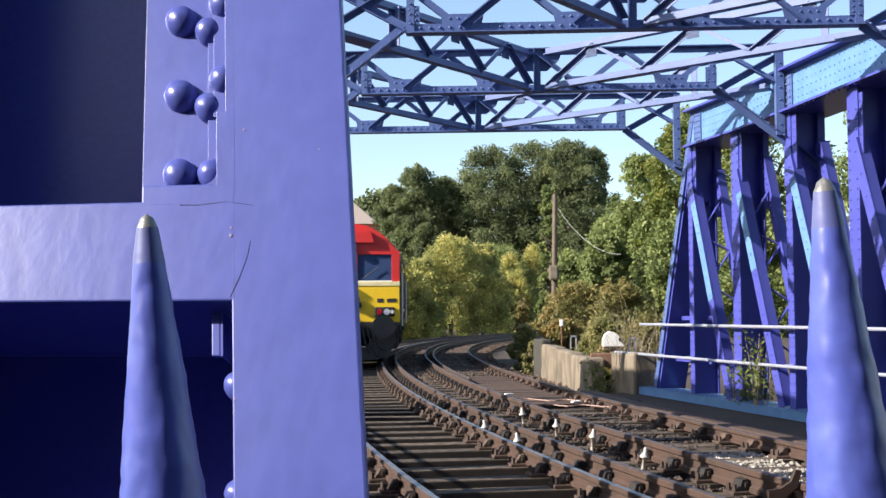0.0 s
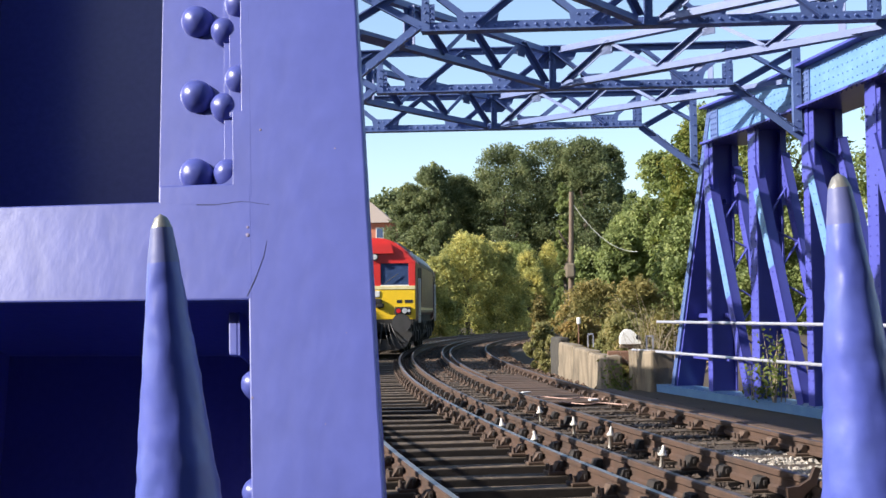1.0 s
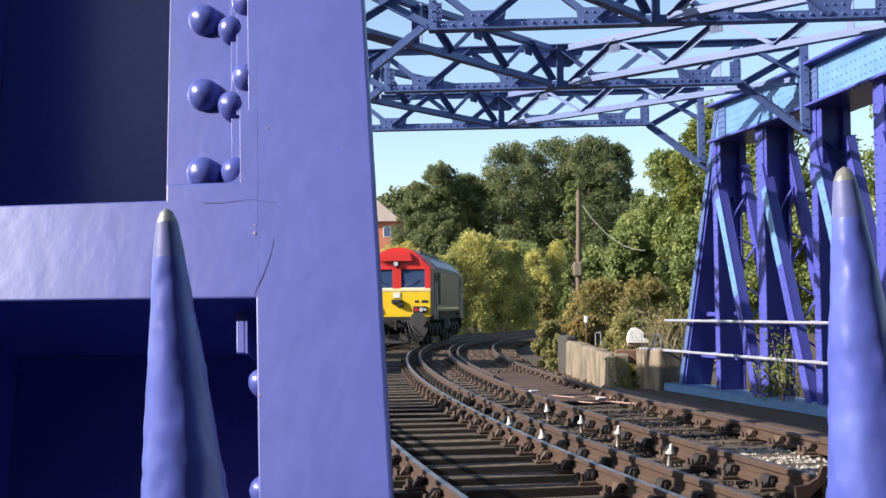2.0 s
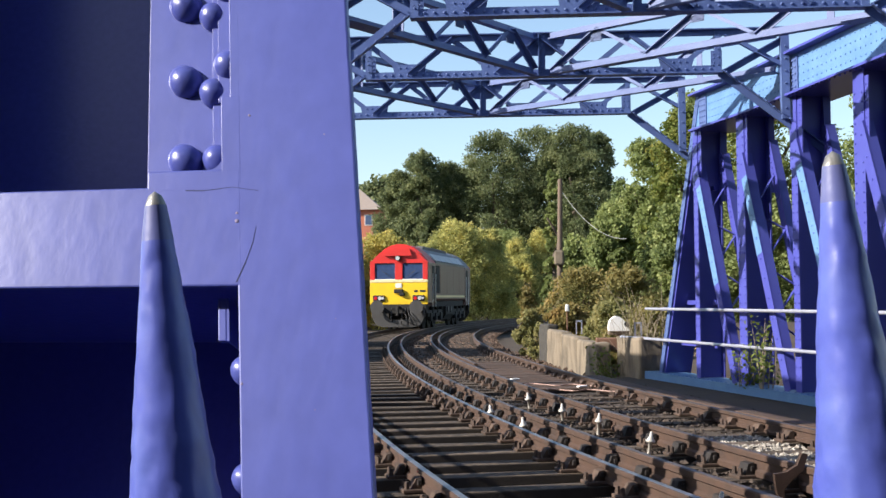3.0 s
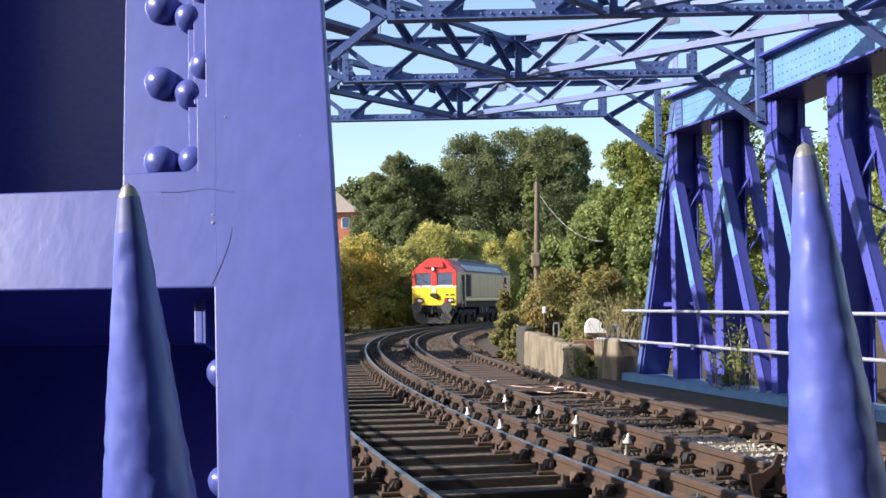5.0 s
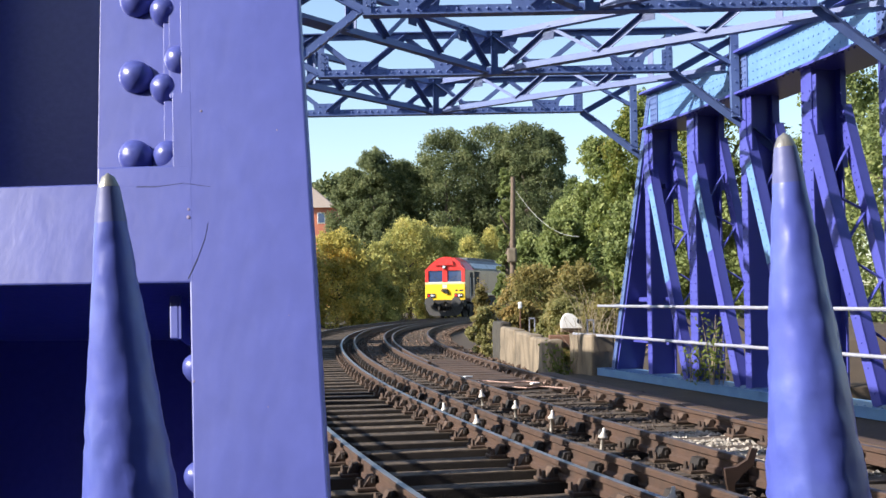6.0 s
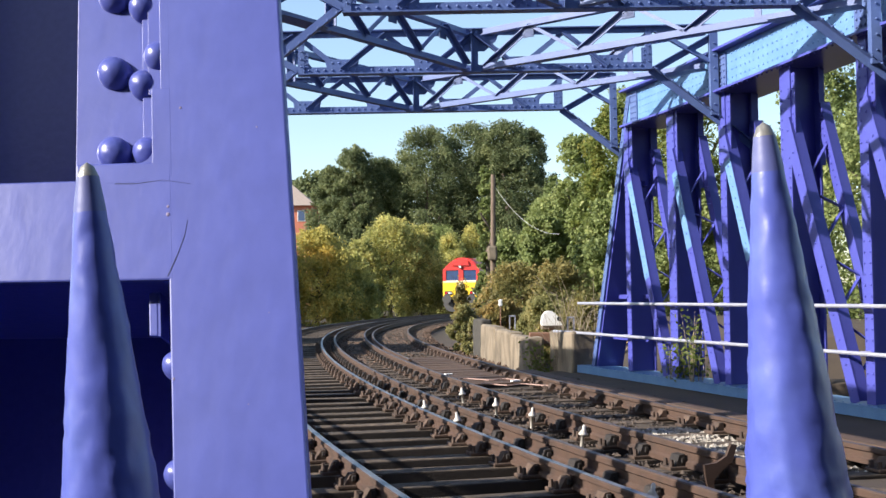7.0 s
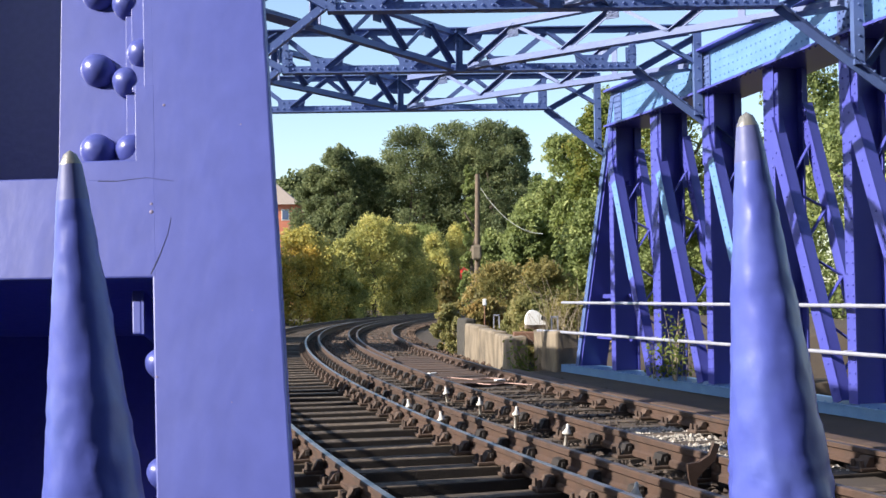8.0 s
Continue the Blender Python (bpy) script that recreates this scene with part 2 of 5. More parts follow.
def sweep(bm, profile, path):
    """Extrudes a closed profile (across, up) along (place, across) pairs."""
    rings = []
    for p, a in path:
        rings.append([bm.verts.new(p + a * u + Vector((0, 0, v))) for u, v in profile])
    k = len(profile)
    for r0, r1 in zip(rings, rings[1:]):
        for i in range(k):
            bm.faces.new((r0[i], r0[(i + 1) % k], r1[(i + 1) % k], r1[i]))
    bm.faces.new(rings[0][::-1])
    bm.faces.new(rings[-1])
    return bm


def mesh_object(name, verts, faces, mat, parent=None, smooth=False):
    me = bpy.data.meshes.new(name)
    me.from_pydata(verts, [], faces)
    me.materials.append(mat)
    if smooth:
        me.shade_smooth()
    ob = new(name, me)
    if parent is not None:
        ob.parent = parent
    return ob


# ---- the line of the tracks ----
RAIL_H = 0.15
SLEEPER_TOP = -0.17


def line_x(y):
    u = min(max(y, 6.0), 90.0) / 10
    x = -0.001323 * u ** 5 + 0.029264 * u ** 4 + -0.218677 * u ** 3 + 1.041840 * u ** 2 + -4.342950 * u ** 1 + 3.288898 * u ** 0
    return x + (y - 90.0) * 0.3200 * (y > 90.0) + (y - 6.0) * -0.3304 * (y < 6.0)


TRACK = []
_s, _y = 0.0, 3.0
while _y < 135:
    slope = (line_x(_y + 0.01) - line_x(_y - 0.01)) / 0.02
    along = Vector((slope, 1, 0)).normalized()
    TRACK.append((_s, Vector((line_x(_y), _y, 0)), along))
    _y += 0.25 * along.y
    _s += 0.25


def track_at(s, offset=0.0):
    """Place, direction and right-hand side on the first track's centre line, s metres along it."""
    i = min(max(s / 0.25, 0), len(TRACK) - 1.001)
    k, f = int(i), i - int(i)
    p = TRACK[k][1].lerp(TRACK[k + 1][1], f)
    d = TRACK[k][2].lerp(TRACK[k + 1][2], f).normalized()
    side = Vector((d.y, -d.x, 0))
    return p + side * offset, d, side


def s_of_y(y):
    return min(range(len(TRACK)), key=lambda i: abs(TRACK[i][1].y - y)) * 0.25


# ---- ground ----
def spread(lo, hi, step, far, grow=1.35):
    """Grid lines, even from lo to hi and ever wider out to far on both sides."""
    mid = list(np.arange(lo, hi + step / 2, step))
    left, right, d = [], [], step
    x = lo
    while x > -far:
        d *= grow
        x -= d
        left.append(x)
    d, x = step, hi
    while x < far:
        d *= grow
        x += d
        right.append(x)
    return left[::-1] + mid + right


def build_ground():
    """One sheet to the horizon: a cutting under the open bridge deck, level ground round the curve, low banks."""
    xs, ys = spread(-30, 30, 0.6, 2500), spread(-6, 130, 0.8, 2500)
    verts, faces = [], []
    for y in ys:
        yc = min(max(y, 0), 100)
        t = line_x(yc) + (0.65 * (y - 100) if y > 100 else 0)
        for x in xs:
            off = x - t
            z = -0.42
            if y > 24:
                z += 0.5 * min(1, max(0, (-off - 3.5) / 6)) + 0.9 * min(1, max(0, (off - 6.0) / 6))
                z += 0.15 * noise.noise(Vector((x * 0.3, y * 0.3, 0))) * min(1, max(0, (abs(off - 1) - 4.5) / 3))
            if 1.8 < y < 21.2 and -30 < x < 30:
                z = -3.2
            verts.append((x, y, z))
    n = len(xs)
    for j in range(len(ys) - 1):
        for i in range(n - 1):
            faces.append((j * n + i, j * n + i + 1, (j + 1) * n + i + 1, (j + 1) * n + i))
    tagged(mesh_object("ground", verts, faces, EARTH, smooth=True), "dark bare earth ground beneath the railway and trees", "ground", kind="structure")
    # unseen wall behind the camera, added to cut the sky's fill light
    bm = bmesh.new()
    box(bm, -40, 40, -7.4, -7.0, -0.5, 11.0)
    tagged(part("sky_blocker", bm, PLAIN_WALL), "plain dark wall added unseen behind the camera to cut sky light", "wall", kind="structure")


build_ground()

# ---- tracks ----
RAILS = [  # name, offset from the first track's centre, head, height, from and to along the line
    ("running_rail", -0.7525, RAIL_TOP, 0.0, 0.0, 128.0),
    ("running_rail", 0.7525, RAIL_TOP, 0.0, 0.0, 128.0),
    ("conductor_rail", 1.13, RAIL_DULL, 0.045, 0.0, 128.0),
    ("running_rail", 2.06, RAIL_DULL, 0.045, 0.0, 128.0),
    ("check_rail", 2.33, RAIL_DULL, 0.0, 22.0, 128.0),
    ("running_rail", 3.565, RAIL_DULL, 0.0, 0.0, 128.0),
]
BULLHEAD = [(-0.035, -0.15), (0.035, -0.15), (0.035, -0.115), (0.011, -0.10), (0.011, -0.05), (0.035, -0.038), (0.035, -0.006),
            (0.027, 0.0), (-0.027, 0.0), (-0.035, -0.006), (-0.035, -0.038), (-0.011, -0.05), (-0.011, -0.10), (-0.035, -0.115)]


def build_rails():
    for name, off, top, up, s0, s1 in RAILS:
        pts = []
        s = s0
        while s <= s1:
            p, d, side = track_at(s, off)
            pts.append((p + Vector((0, 0, up)), side))
            s += 0.5
        bm = bmesh.new()
        deep = 1.3 if off in (1.13, 2.06) else 1.0
        sweep(bm, [(u, v * deep) for u, v in BULLHEAD], pts)
        rail = part(name, bm, RAIL_RUST)
        bm = bmesh.new()
        sweep(bm, [(-0.026, 0.0005), (0.026, 0.0005), (0.022, 0.002), (-0.022, 0.002)], pts)
        part("railhead", bm, top, rail, "rail top worn by wheels")
        word = {"running_rail": "rusty steel running rail with a worn top, on chairs", "conductor_rail": "dull steel conductor rail beside the running rail",
                "check_rail": "dark rusty check rail beside the running rail"}[name]
        tagged(rail, word, "rail", group="rails")


build_rails()


def build_stringers():
    """Steel beams under the sleepers that carry the track over the bridge."""
    for off in (-0.7525, 0.7525, 2.06, 3.565):
        pts = []
        for i in range(0, 46):
            p, d, side = track_at(i * 0.5, off)
            pts.append((p, side))
        bm = bmesh.new()
        sweep(bm, [(-0.14, -0.75), (0.14, -0.75), (0.14, -0.72), (0.015, -0.72), (0.015, -0.36), (0.14, -0.36), (0.14, -0.325), (-0.14, -0.325), (-0.14, -0.36), (-0.015, -0.36), (-0.015, -0.72), (-0.14, -0.72)], pts)
        tagged(part("bridge_stringer", bm, VOID_STEEL), "dark steel beam carrying the sleepers over the bridge", "beam", group="stringers")


build_stringers()


def chair_thing(first, heavy):
    """A cast chair: base plate with screws, two jaws and a key that grip the rail."""
    thing = empty("rail_chair", first)
    bm = bmesh.new()
    box(bm, -0.19, 0.19, -0.10, 0.10, 0, 0.032, bevel=0.008)
    for s in (-1, 1):
        for e in (-1, 1):
            rod(bm, (s * 0.155, e * 0.055, 0.03), (s * 0.155, e * 0.055, 0.09), 0.024, 0.018, n=6)
    part("base_plate", bm, CHAIR, thing)
    for s in (-1, 1):
        bm = bmesh.new()
        k = 1.12 if heavy else 1.0
        section_pts = [(0.036, 0.03), (0.036, 0.118 * k), (0.08 * k, 0.112 * k), (0.125, 0.03)]
        a = [bm.verts.new((s * x, -0.065 * k, z)) for x, z in section_pts]
        b = [bm.verts.new((s * x, 0.065 * k, z)) for x, z in section_pts]
        for i in range(4):
            bm.faces.new((a[i], a[(i + 1) % 4], b[(i + 1) % 4], b[i]))
        bm.faces.new(a[::-1])
        bm.faces.new(b)
        bmesh.ops.recalc_face_normals(bm, faces=bm.faces)
        # heavy jaws go black: shadow on the rails put into their colour
        part("jaw", bm, KEY if heavy else CHAIR, thing)
    bm = bmesh.new()
    box(bm, -0.072, -0.038, -0.085, 0.085, 0.06, 0.105, bevel=0.006)
    part("key", bm, KEY, thing)
    return tagged(thing, "iron rail chair with shade-black jaws and a key" if heavy else "rusty cast-iron rail chair bolted to a sleeper", "rail chair", group="rail chairs")


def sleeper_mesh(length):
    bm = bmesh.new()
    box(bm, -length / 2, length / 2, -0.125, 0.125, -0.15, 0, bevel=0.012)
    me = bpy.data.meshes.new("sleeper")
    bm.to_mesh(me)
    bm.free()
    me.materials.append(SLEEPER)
    me.materials.append(CREOSOTE_SHADE)
    # side faces darker: creosote plus the shade between sleepers put into colour
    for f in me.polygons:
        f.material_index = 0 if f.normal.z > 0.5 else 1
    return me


def build_sleepers():
    rnd = random.Random(4)
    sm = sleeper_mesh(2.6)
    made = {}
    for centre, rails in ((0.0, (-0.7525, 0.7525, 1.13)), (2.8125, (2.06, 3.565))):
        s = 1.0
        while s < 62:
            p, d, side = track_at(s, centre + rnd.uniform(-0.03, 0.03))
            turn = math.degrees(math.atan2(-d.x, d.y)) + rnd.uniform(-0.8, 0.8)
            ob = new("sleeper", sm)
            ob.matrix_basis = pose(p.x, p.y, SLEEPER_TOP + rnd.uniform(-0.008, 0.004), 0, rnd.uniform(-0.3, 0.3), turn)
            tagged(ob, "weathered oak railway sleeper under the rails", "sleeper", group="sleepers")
            if s < 34:
                for off in rails:
                    q, _, _ = track_at(s, off)
                    heavy = off in (1.13, 2.06)
                    m = pose(q.x, q.y, SLEEPER_TOP + 0.002, 0, 0, turn + (180 if off > 3 else 0))
                    if heavy in made:
                        copy_thing(made[heavy], m)
                    else:
                        made[heavy] = chair_thing(m, heavy)
            s += 0.74


build_sleepers()


def build_insulators():
    n = [(0.018, -0.14), (0.018, 0.0), (0.046, 0.002), (0.048, 0.02), (0.028, 0.034), (0.030, 0.044), (0.018, 0.054), (0.014, 0.096), (0.009, 0.104), (0.0, 0.105)]
    verts, faces, k = [], [], 12
    for r, h in n:
        verts += [(r * math.cos(2 * math.pi * i / k), r * math.sin(2 * math.pi * i / k), h) for i in range(k)]
    for j in range(len(n) - 1):
        faces += [(j * k + i, j * k + (i + 1) % k, (j + 1) * k + (i + 1) % k, (j + 1) * k + i) for i in range(k)]
    first = None
    for x, y in ((-0.44, 14.5), (-0.04, 13.0), (1.27, 8.04), (0.02, 16.4), (0.43, 14.7), (0.80, 13.45), (1.18, 11.6)):
        m = pose(x, y, -0.05, 3, -7, x * 120)
        if first is None:
            first = mesh_object("insulator", verts, faces, CERAMIC, smooth=True)
            first.matrix_basis = m
            tagged(first, "white glazed insulator pot beside a rail", "insulator", group="insulators")
        else:
            copy_thing(first, m)


build_insulators()


def scatter(name, spans, count, size, mat, seed, label, z=None):
    """Loose stones in one mesh. spans: (offset from, to, y from, to)."""
    rng = np.random.default_rng(seed)
    base = np.array([(1, 0, 0), (-1, 0, 0), (0, 1, 0), (0, -1, 0), (0, 0, 1), (0, 0, -1)], float)
    tri = np.array([(0, 2, 4), (2, 1, 4), (1, 3, 4), (3, 0, 4), (2, 0, 5), (1, 2, 5), (3, 1, 5), (0, 3, 5)])
    vs, fs = [], []
    area = np.array([(b - a) * (d - c) for a, b, c, d in spans])
    pick = rng.choice(len(spans), count, p=area / area.sum())
    for i in range(count):
        o0, o1, y0, y1 = spans[pick[i]]
        y = rng.uniform(y0, y1)
        p, d, side = track_at(s_of_track(y), rng.uniform(o0, o1))
        q = base * rng.uniform(0.6, 1.3, (6, 3)) * size * rng.uniform(0.5, 1.4) + rng.normal(size=(6, 3)) * size * 0.18
        a = rng.uniform(0, 6.28)
        q = np.stack([q[:, 0] * math.cos(a) - q[:, 1] * math.sin(a), q[:, 0] * math.sin(a) + q[:, 1] * math.cos(a), q[:, 2] * 0.75], 1)
        q += (p.x, p.y, (SLEEPER_TOP - 0.03 if z is None else z) + rng.uniform(-0.02, 0.025))
        fs.append(tri + 6 * i)
        vs.append(q)
    ob = mesh_object(name, np.concatenate(vs).tolist(), np.concatenate(fs).tolist(), mat)
    tagged(ob, label, "ballast", kind="stuff")


def s_of_track(y):
    """Metres along the line at a given y, by the known table."""
    lo, hi = 0, len(TRACK) - 1
    while hi - lo > 1:
        m = (lo + hi) // 2
        lo, hi = (m, hi) if TRACK[m][1].y < y else (lo, m)
    return lo * 0.25


def build_bed():
    bm = bmesh.new()
    for o0, o1, z in ((0.86, 2.0, -0.23), (2.12, 3.5, -0.20)):
        rows = []
        for i in range(0, 240):
            p, d, side = track_at(i * 0.5, 0)
            rows.append([bm.verts.new(p + side * (o0 + (o1 - o0) * j / 6) + UP * (z + 0.03 * noise.noise(Vector((i * 0.4, j * 1.3, o0))))) for j in range(7)])
        for r0, r1 in zip(rows, rows[1:]):
            for j in range(6):
                bm.faces.new((r0[j], r0[j + 1], r1[j + 1], r1[j]))
    rows = []
    for i in range(0, 34):
        y = 5.0 + i * 0.5
        p, d, side = track_at(s_of_track(y), 3.64)
        e = FAR_FOOT + AX * ((21.0 - p.y) / 0.96) + OUT * 0.0
        rows.append([bm.verts.new(Vector((p.x + (e.x - p.x) * u, p.y + (e.y - p.y) * u, -0.19 + 0.09 * u + 0.02 * noise.noise(Vector((i * 0.7, u * 4, 3)))))) for u in (0, 0.2, 0.4, 0.6, 0.8, 1.0)])
    for r0, r1 in zip(rows, rows[1:]):
        for j in range(5):
            bm.faces.new((r0[j], r0[j + 1], r1[j + 1], r1[j]))
    tagged(part("track_bed", bm, EARTH, smooth=True), "dark dirty ballast bed between the rails", "track bed", kind="structure")
    scatter("ballast", [(2.15, 3.45, 9.0, 12.6), (3.7, 4.3, 7.5, 10.5)], 5600, 0.030, STONE, 5, "loose pale stone ballast between the rails")
    scatter("ballast", [(3.66, 4.3, 7.5, 19.5)], 3500, 0.03, STONE_DARK, 9, "dark stones beside the girder", z=-0.12)
    scatter("ballast", [(0.85, 2.0, 6.5, 24.0), (2.15, 3.45, 12.6, 18.5), (3.65, 4.2, 11.0, 18.0)], 9000, 0.028, STONE_DARK, 6, "loose dark stone ballast between the rails")
    scatter("ballast", [(-1.6, 0.85, 21.5, 60.0)], 5000, 0.035, STONE_DARK, 7, "dark stone ballast round the curve", z=-0.24)
    scatter("ballast", [(0.9, 2.0, 24, 75.0), (2.45, 3.4, 24, 75), (3.7, 4.4, 20, 75)], 7000, 0.045, STONE_BROWN, 8, "brownish stone ballast along the curve")


def build_boards():
    """Brown boarding between the rails of the second track, past the end of the bridge."""
    bm = bmesh.new()
    box(bm, -0.62, 0.62, -0.10, 0.10, -0.03, 0.0, bevel=0.006)
    me = bpy.data.meshes.new("board")
    bm.to_mesh(me)
    bm.free()
    me.materials.append(PLANK)
    p, d, side = track_at(s_of_y(19.0), 2.81)
    deck = empty("boarded_walkway", pose(p.x, p.y, -0.12))
    for i in range(40):
        q, e, side = track_at(s_of_y(19.0) + i * 0.21, 2.81)
        ob = new("board", me)
        ob.parent = deck
        ob.matrix_basis = pose(q.x - p.x, q.y - p.y, 0.006 * math.sin(i * 2.3), 0, 0, math.degrees(math.atan2(-e.x, e.y)))
    # a dark timber kerb outside the last rail
    bm = bmesh.new()
    sweep(bm, [(3.72, -0.2), (4.02, -0.2), (4.02, -0.045), (3.99, -0.02), (3.75, -0.02), (3.72, -0.045)], [(track_at(i * 0.5)[0], track_at(i * 0.5)[2]) for i in range(8, 37)])
    tagged(part("guard_timber", bm, PLANK), "long dark oily timber beside the outer rail", "timber")
    tagged(deck, "brown timber boarding laid between the rails", "walkway")


# ---- bridge ----
AX = Vector((0.280, -0.960, 0)).normalized()     # along the bridge, towards the near end
OUT = Vector((0.960, 0.280, 0)).normalized()     # out of the bridge, past the right-hand girder
UP = Vector((0, 0, 1))
FAR_FOOT = Vector((2.31, 21.0, 0))               # foot of the far end post, inner face


def g(s, w, z):
    """A place in the right-hand girder: s towards the near end, w outwards."""
    return FAR_FOOT + AX * s + OUT * w + UP * z


NEAR_FOOT = Vector((-0.42, 1.75, 0))             # where the other girder starts, behind the near end post


def g_left(s, w, z):
    """A place in the left-hand girder: s away from the near end, w outwards."""
    return NEAR_FOOT - AX * s - OUT * w + UP * z


def rise(s):
    """How far the top chord has climbed above its end."""
    return min(max((s - 3.4) * 0.032, 0.0), 0.15)


def girder(g, foot, OUT, L, raker, label):
    thing = empty("lattice_girder", pose(*foot))
    inv = Matrix.Translation(-foot)

    def put(name, bm, mat=BLUE, label=""):
        bmesh.ops.transform(bm, matrix=inv, verts=bm.verts)
        return part(name, bm, mat, thing, label)

    # bottom chord: a box with a proud flange
    bm = bmesh.new()
    bar(bm, g(-0.6, 0.25, -0.2), g(L, 0.25, -0.2), 0.40, 0.40)
    put("bottom_chord", bm, BLUE)
    bm = bmesh.new()
    bar(bm, g(-1.3, 0.16, 0.02), g(L, 0.16, 0.02), 0.03, 0.52)
    bar(bm, g(-1.3, -0.09, -0.04), g(L, -0.09, -0.04), 0.11, 0.02)
    rivets(bm, g(-1.2, -0.06, 0.036), g(L, -0.06, 0.036), UP, 0.16)
    put("bottom_flange", bm, BLUE_PALE, "pale blue flange plate")
    # top chord
    bm = bmesh.new()
    cuts = (1.6, 3.4, 5.7, 8.1, L)
    for s0, s1 in zip(cuts, cuts[1:]):
        bar(bm, g(s0, 0.35, 4.33 + rise(s0)), g(s1, 0.35, 4.33 + rise(s1)), 0.54, 0.62)
        for z in (4.11, 4.19, 4.30, 4.41, 4.52):
            rivets(bm, g(s0, 0.04, z + rise(s0)), g(s1, 0.04, z + rise(s1)), -OUT, 0.11, 0.015, 0.014)
    put("top_chord", bm, BLUE_PALE)
    bm = bmesh.new()
    for s0, s1 in zip(cuts, cuts[1:]):
        bar(bm, g(s0, 0.33, 4.62 + rise(s0)), g(s1, 0.33, 4.62 + rise(s1)), 0.03, 0.85)
        bar(bm, g(s0, 0.33, 4.045 + rise(s0)), g(s1, 0.33, 4.045 + rise(s1)), 0.03, 0.85)
        rivets(bm, g(s0, -0.06, 4.03 + rise(s0)), g(s1, -0.06, 4.03 + rise(s1)), -UP, 0.12, 0.018, 0.022)
    put("chord_flange", bm, BLUE)
    # splice plates with studs on the chord's face
    for sp in (1.9, 4.8, 8.0, 11.2):
        bm = bmesh.new()
        bar(bm, g(sp, 0.03, 4.08 + rise(sp)), g(sp, 0.03, 4.56 + rise(sp)), 0.26, 0.02, AX)
        for dx in (-0.08, 0.0, 0.08):
            rivets(bm, g(sp + dx, 0.02, 4.1 + rise(sp)), g(sp + dx, 0.02, 4.55 + rise(sp)), -OUT, 0.08, 0.02, 0.02)
        put("splice_plate", bm, BLUE_SKYLIT)
    # raking end, with its struts
    if raker:
        bm = bmesh.new()
        bar(bm, g(0.0, 0.04, 0.0), g(1.72, 0.04, 4.6), 0.13, 0.03, AX)
        a, b = g(-0.02, 0.022, 0.1), g(1.68, 0.022, 4.5)
        rivets(bm, a, b, -OUT, 0.11)
        put("raker_flange", bm, BLUE_SKYLIT, "paler riveted edge plate")
        bm = bmesh.new()
        bar(bm, g(0.05, 0.30, 0.0), g(1.77, 0.30, 4.6), 0.13, 0.48, AX)
        put("end_raker", bm)
        for z in (0.55, 1.25, 2.2, 3.1):
            bm = bmesh.new()
            bar(bm, g(0.37 * z, 0.3, z), g(1.75, 0.3, z), 0.07, 0.05)
            put("strut", bm)
    # posts and diagonals
    panel = 1.6
    count = int(L / panel)
    for k in range(1, count):
        s = k * panel
        wide = 0.24 if k % 2 == 0 else 0.16
        bm = bmesh.new()
        bar(bm, g(s, 0.03, 0.04), g(s, 0.03, 4.03 + rise(s)), wide, 0.025, AX)
        bar(bm, g(s, 0.235, 0.04), g(s, 0.235, 4.03 + rise(s)), 0.025, 0.38, AX)
        bar(bm, g(s, 0.50, 2.9), g(s, 0.50, 4.03 + rise(s)), 0.025, 0.15, AX)
        bar(bm, g(s, 0.44, 0.04), g(s, 0.44, 4.03 + rise(s)), wide, 0.025, AX)
        for e in (-1, 1):
            rivets(bm, g(s + e * wide * 0.33, 0.016, 0.2), g(s + e * wide * 0.33, 0.016, 3.9), -OUT, 0.12)
        put("post", bm)
        if k < count - 1:
            bm = bmesh.new()
            a, b = g(s + 0.04, 0.0, 3.45), g(s + panel - 0.25, 0.0, 0.04)
            bar(bm, a, b, 0.17, 0.025, AX)
            bar(bm, a, b, 0.02, 0.14, AX, ox=0.075, oy=-0.07 if raker else 0.07)
            rivets(bm, a - OUT * 0.014, b - OUT * 0.014, -OUT, 0.3)
            put("diagonal", bm)
            if k < 4:
                # the upper length is paler
                lo = 0.50 + 0.07 * math.sin(k * 2.1)
                bm = bmesh.new()
                bar(bm, a.lerp(b, 0.10) - OUT * 0.016, a.lerp(b, lo) - OUT * 0.016, 0.165, 0.004, AX)
                rivets(bm, a.lerp(b, 0.12) - OUT * 0.018, a.lerp(b, lo - 0.02) - OUT * 0.018, -OUT, 0.3)
                put("pale_length", bm, BLUE_PALE, "paler blue paint")
            bm = bmesh.new()
            a2, b2 = g(s + 0.10, 0.42, 3.65), g(s + panel - 0.20, 0.42, 0.04)
            bar(bm, a2, b2, 0.15, 0.025, AX)
            bar(bm, a2, b2, 0.02, 0.12, AX, ox=0.065, oy=-0.06 if raker else 0.06)
            rivets(bm, a2 - OUT * 0.014, a2.lerp(b2, 0.3) - OUT * 0.014, -OUT, 0.09)
            put("diagonal", bm)
            # top gusset, wider than the post
            bm = bmesh.new()
            box(bm, -0.17, 0.17, -0.012, 0.012, -0.5, 0.45, Matrix.Translation(g(s + 0.03, 0.045, 3.58)) @ Matrix(((AX.x, OUT.x, 0, 0), (AX.y, OUT.y, 0, 0), (0, 0, 1, 0), (0, 0, 0, 1))))
            for dx in (-0.12, -0.04, 0.04, 0.12):
                rivets(bm, g(s + 0.03 + dx, 0.033, 3.15), g(s + 0.03 + dx, 0.033, 3.98), -OUT, 0.10)
            put("gusset", bm)
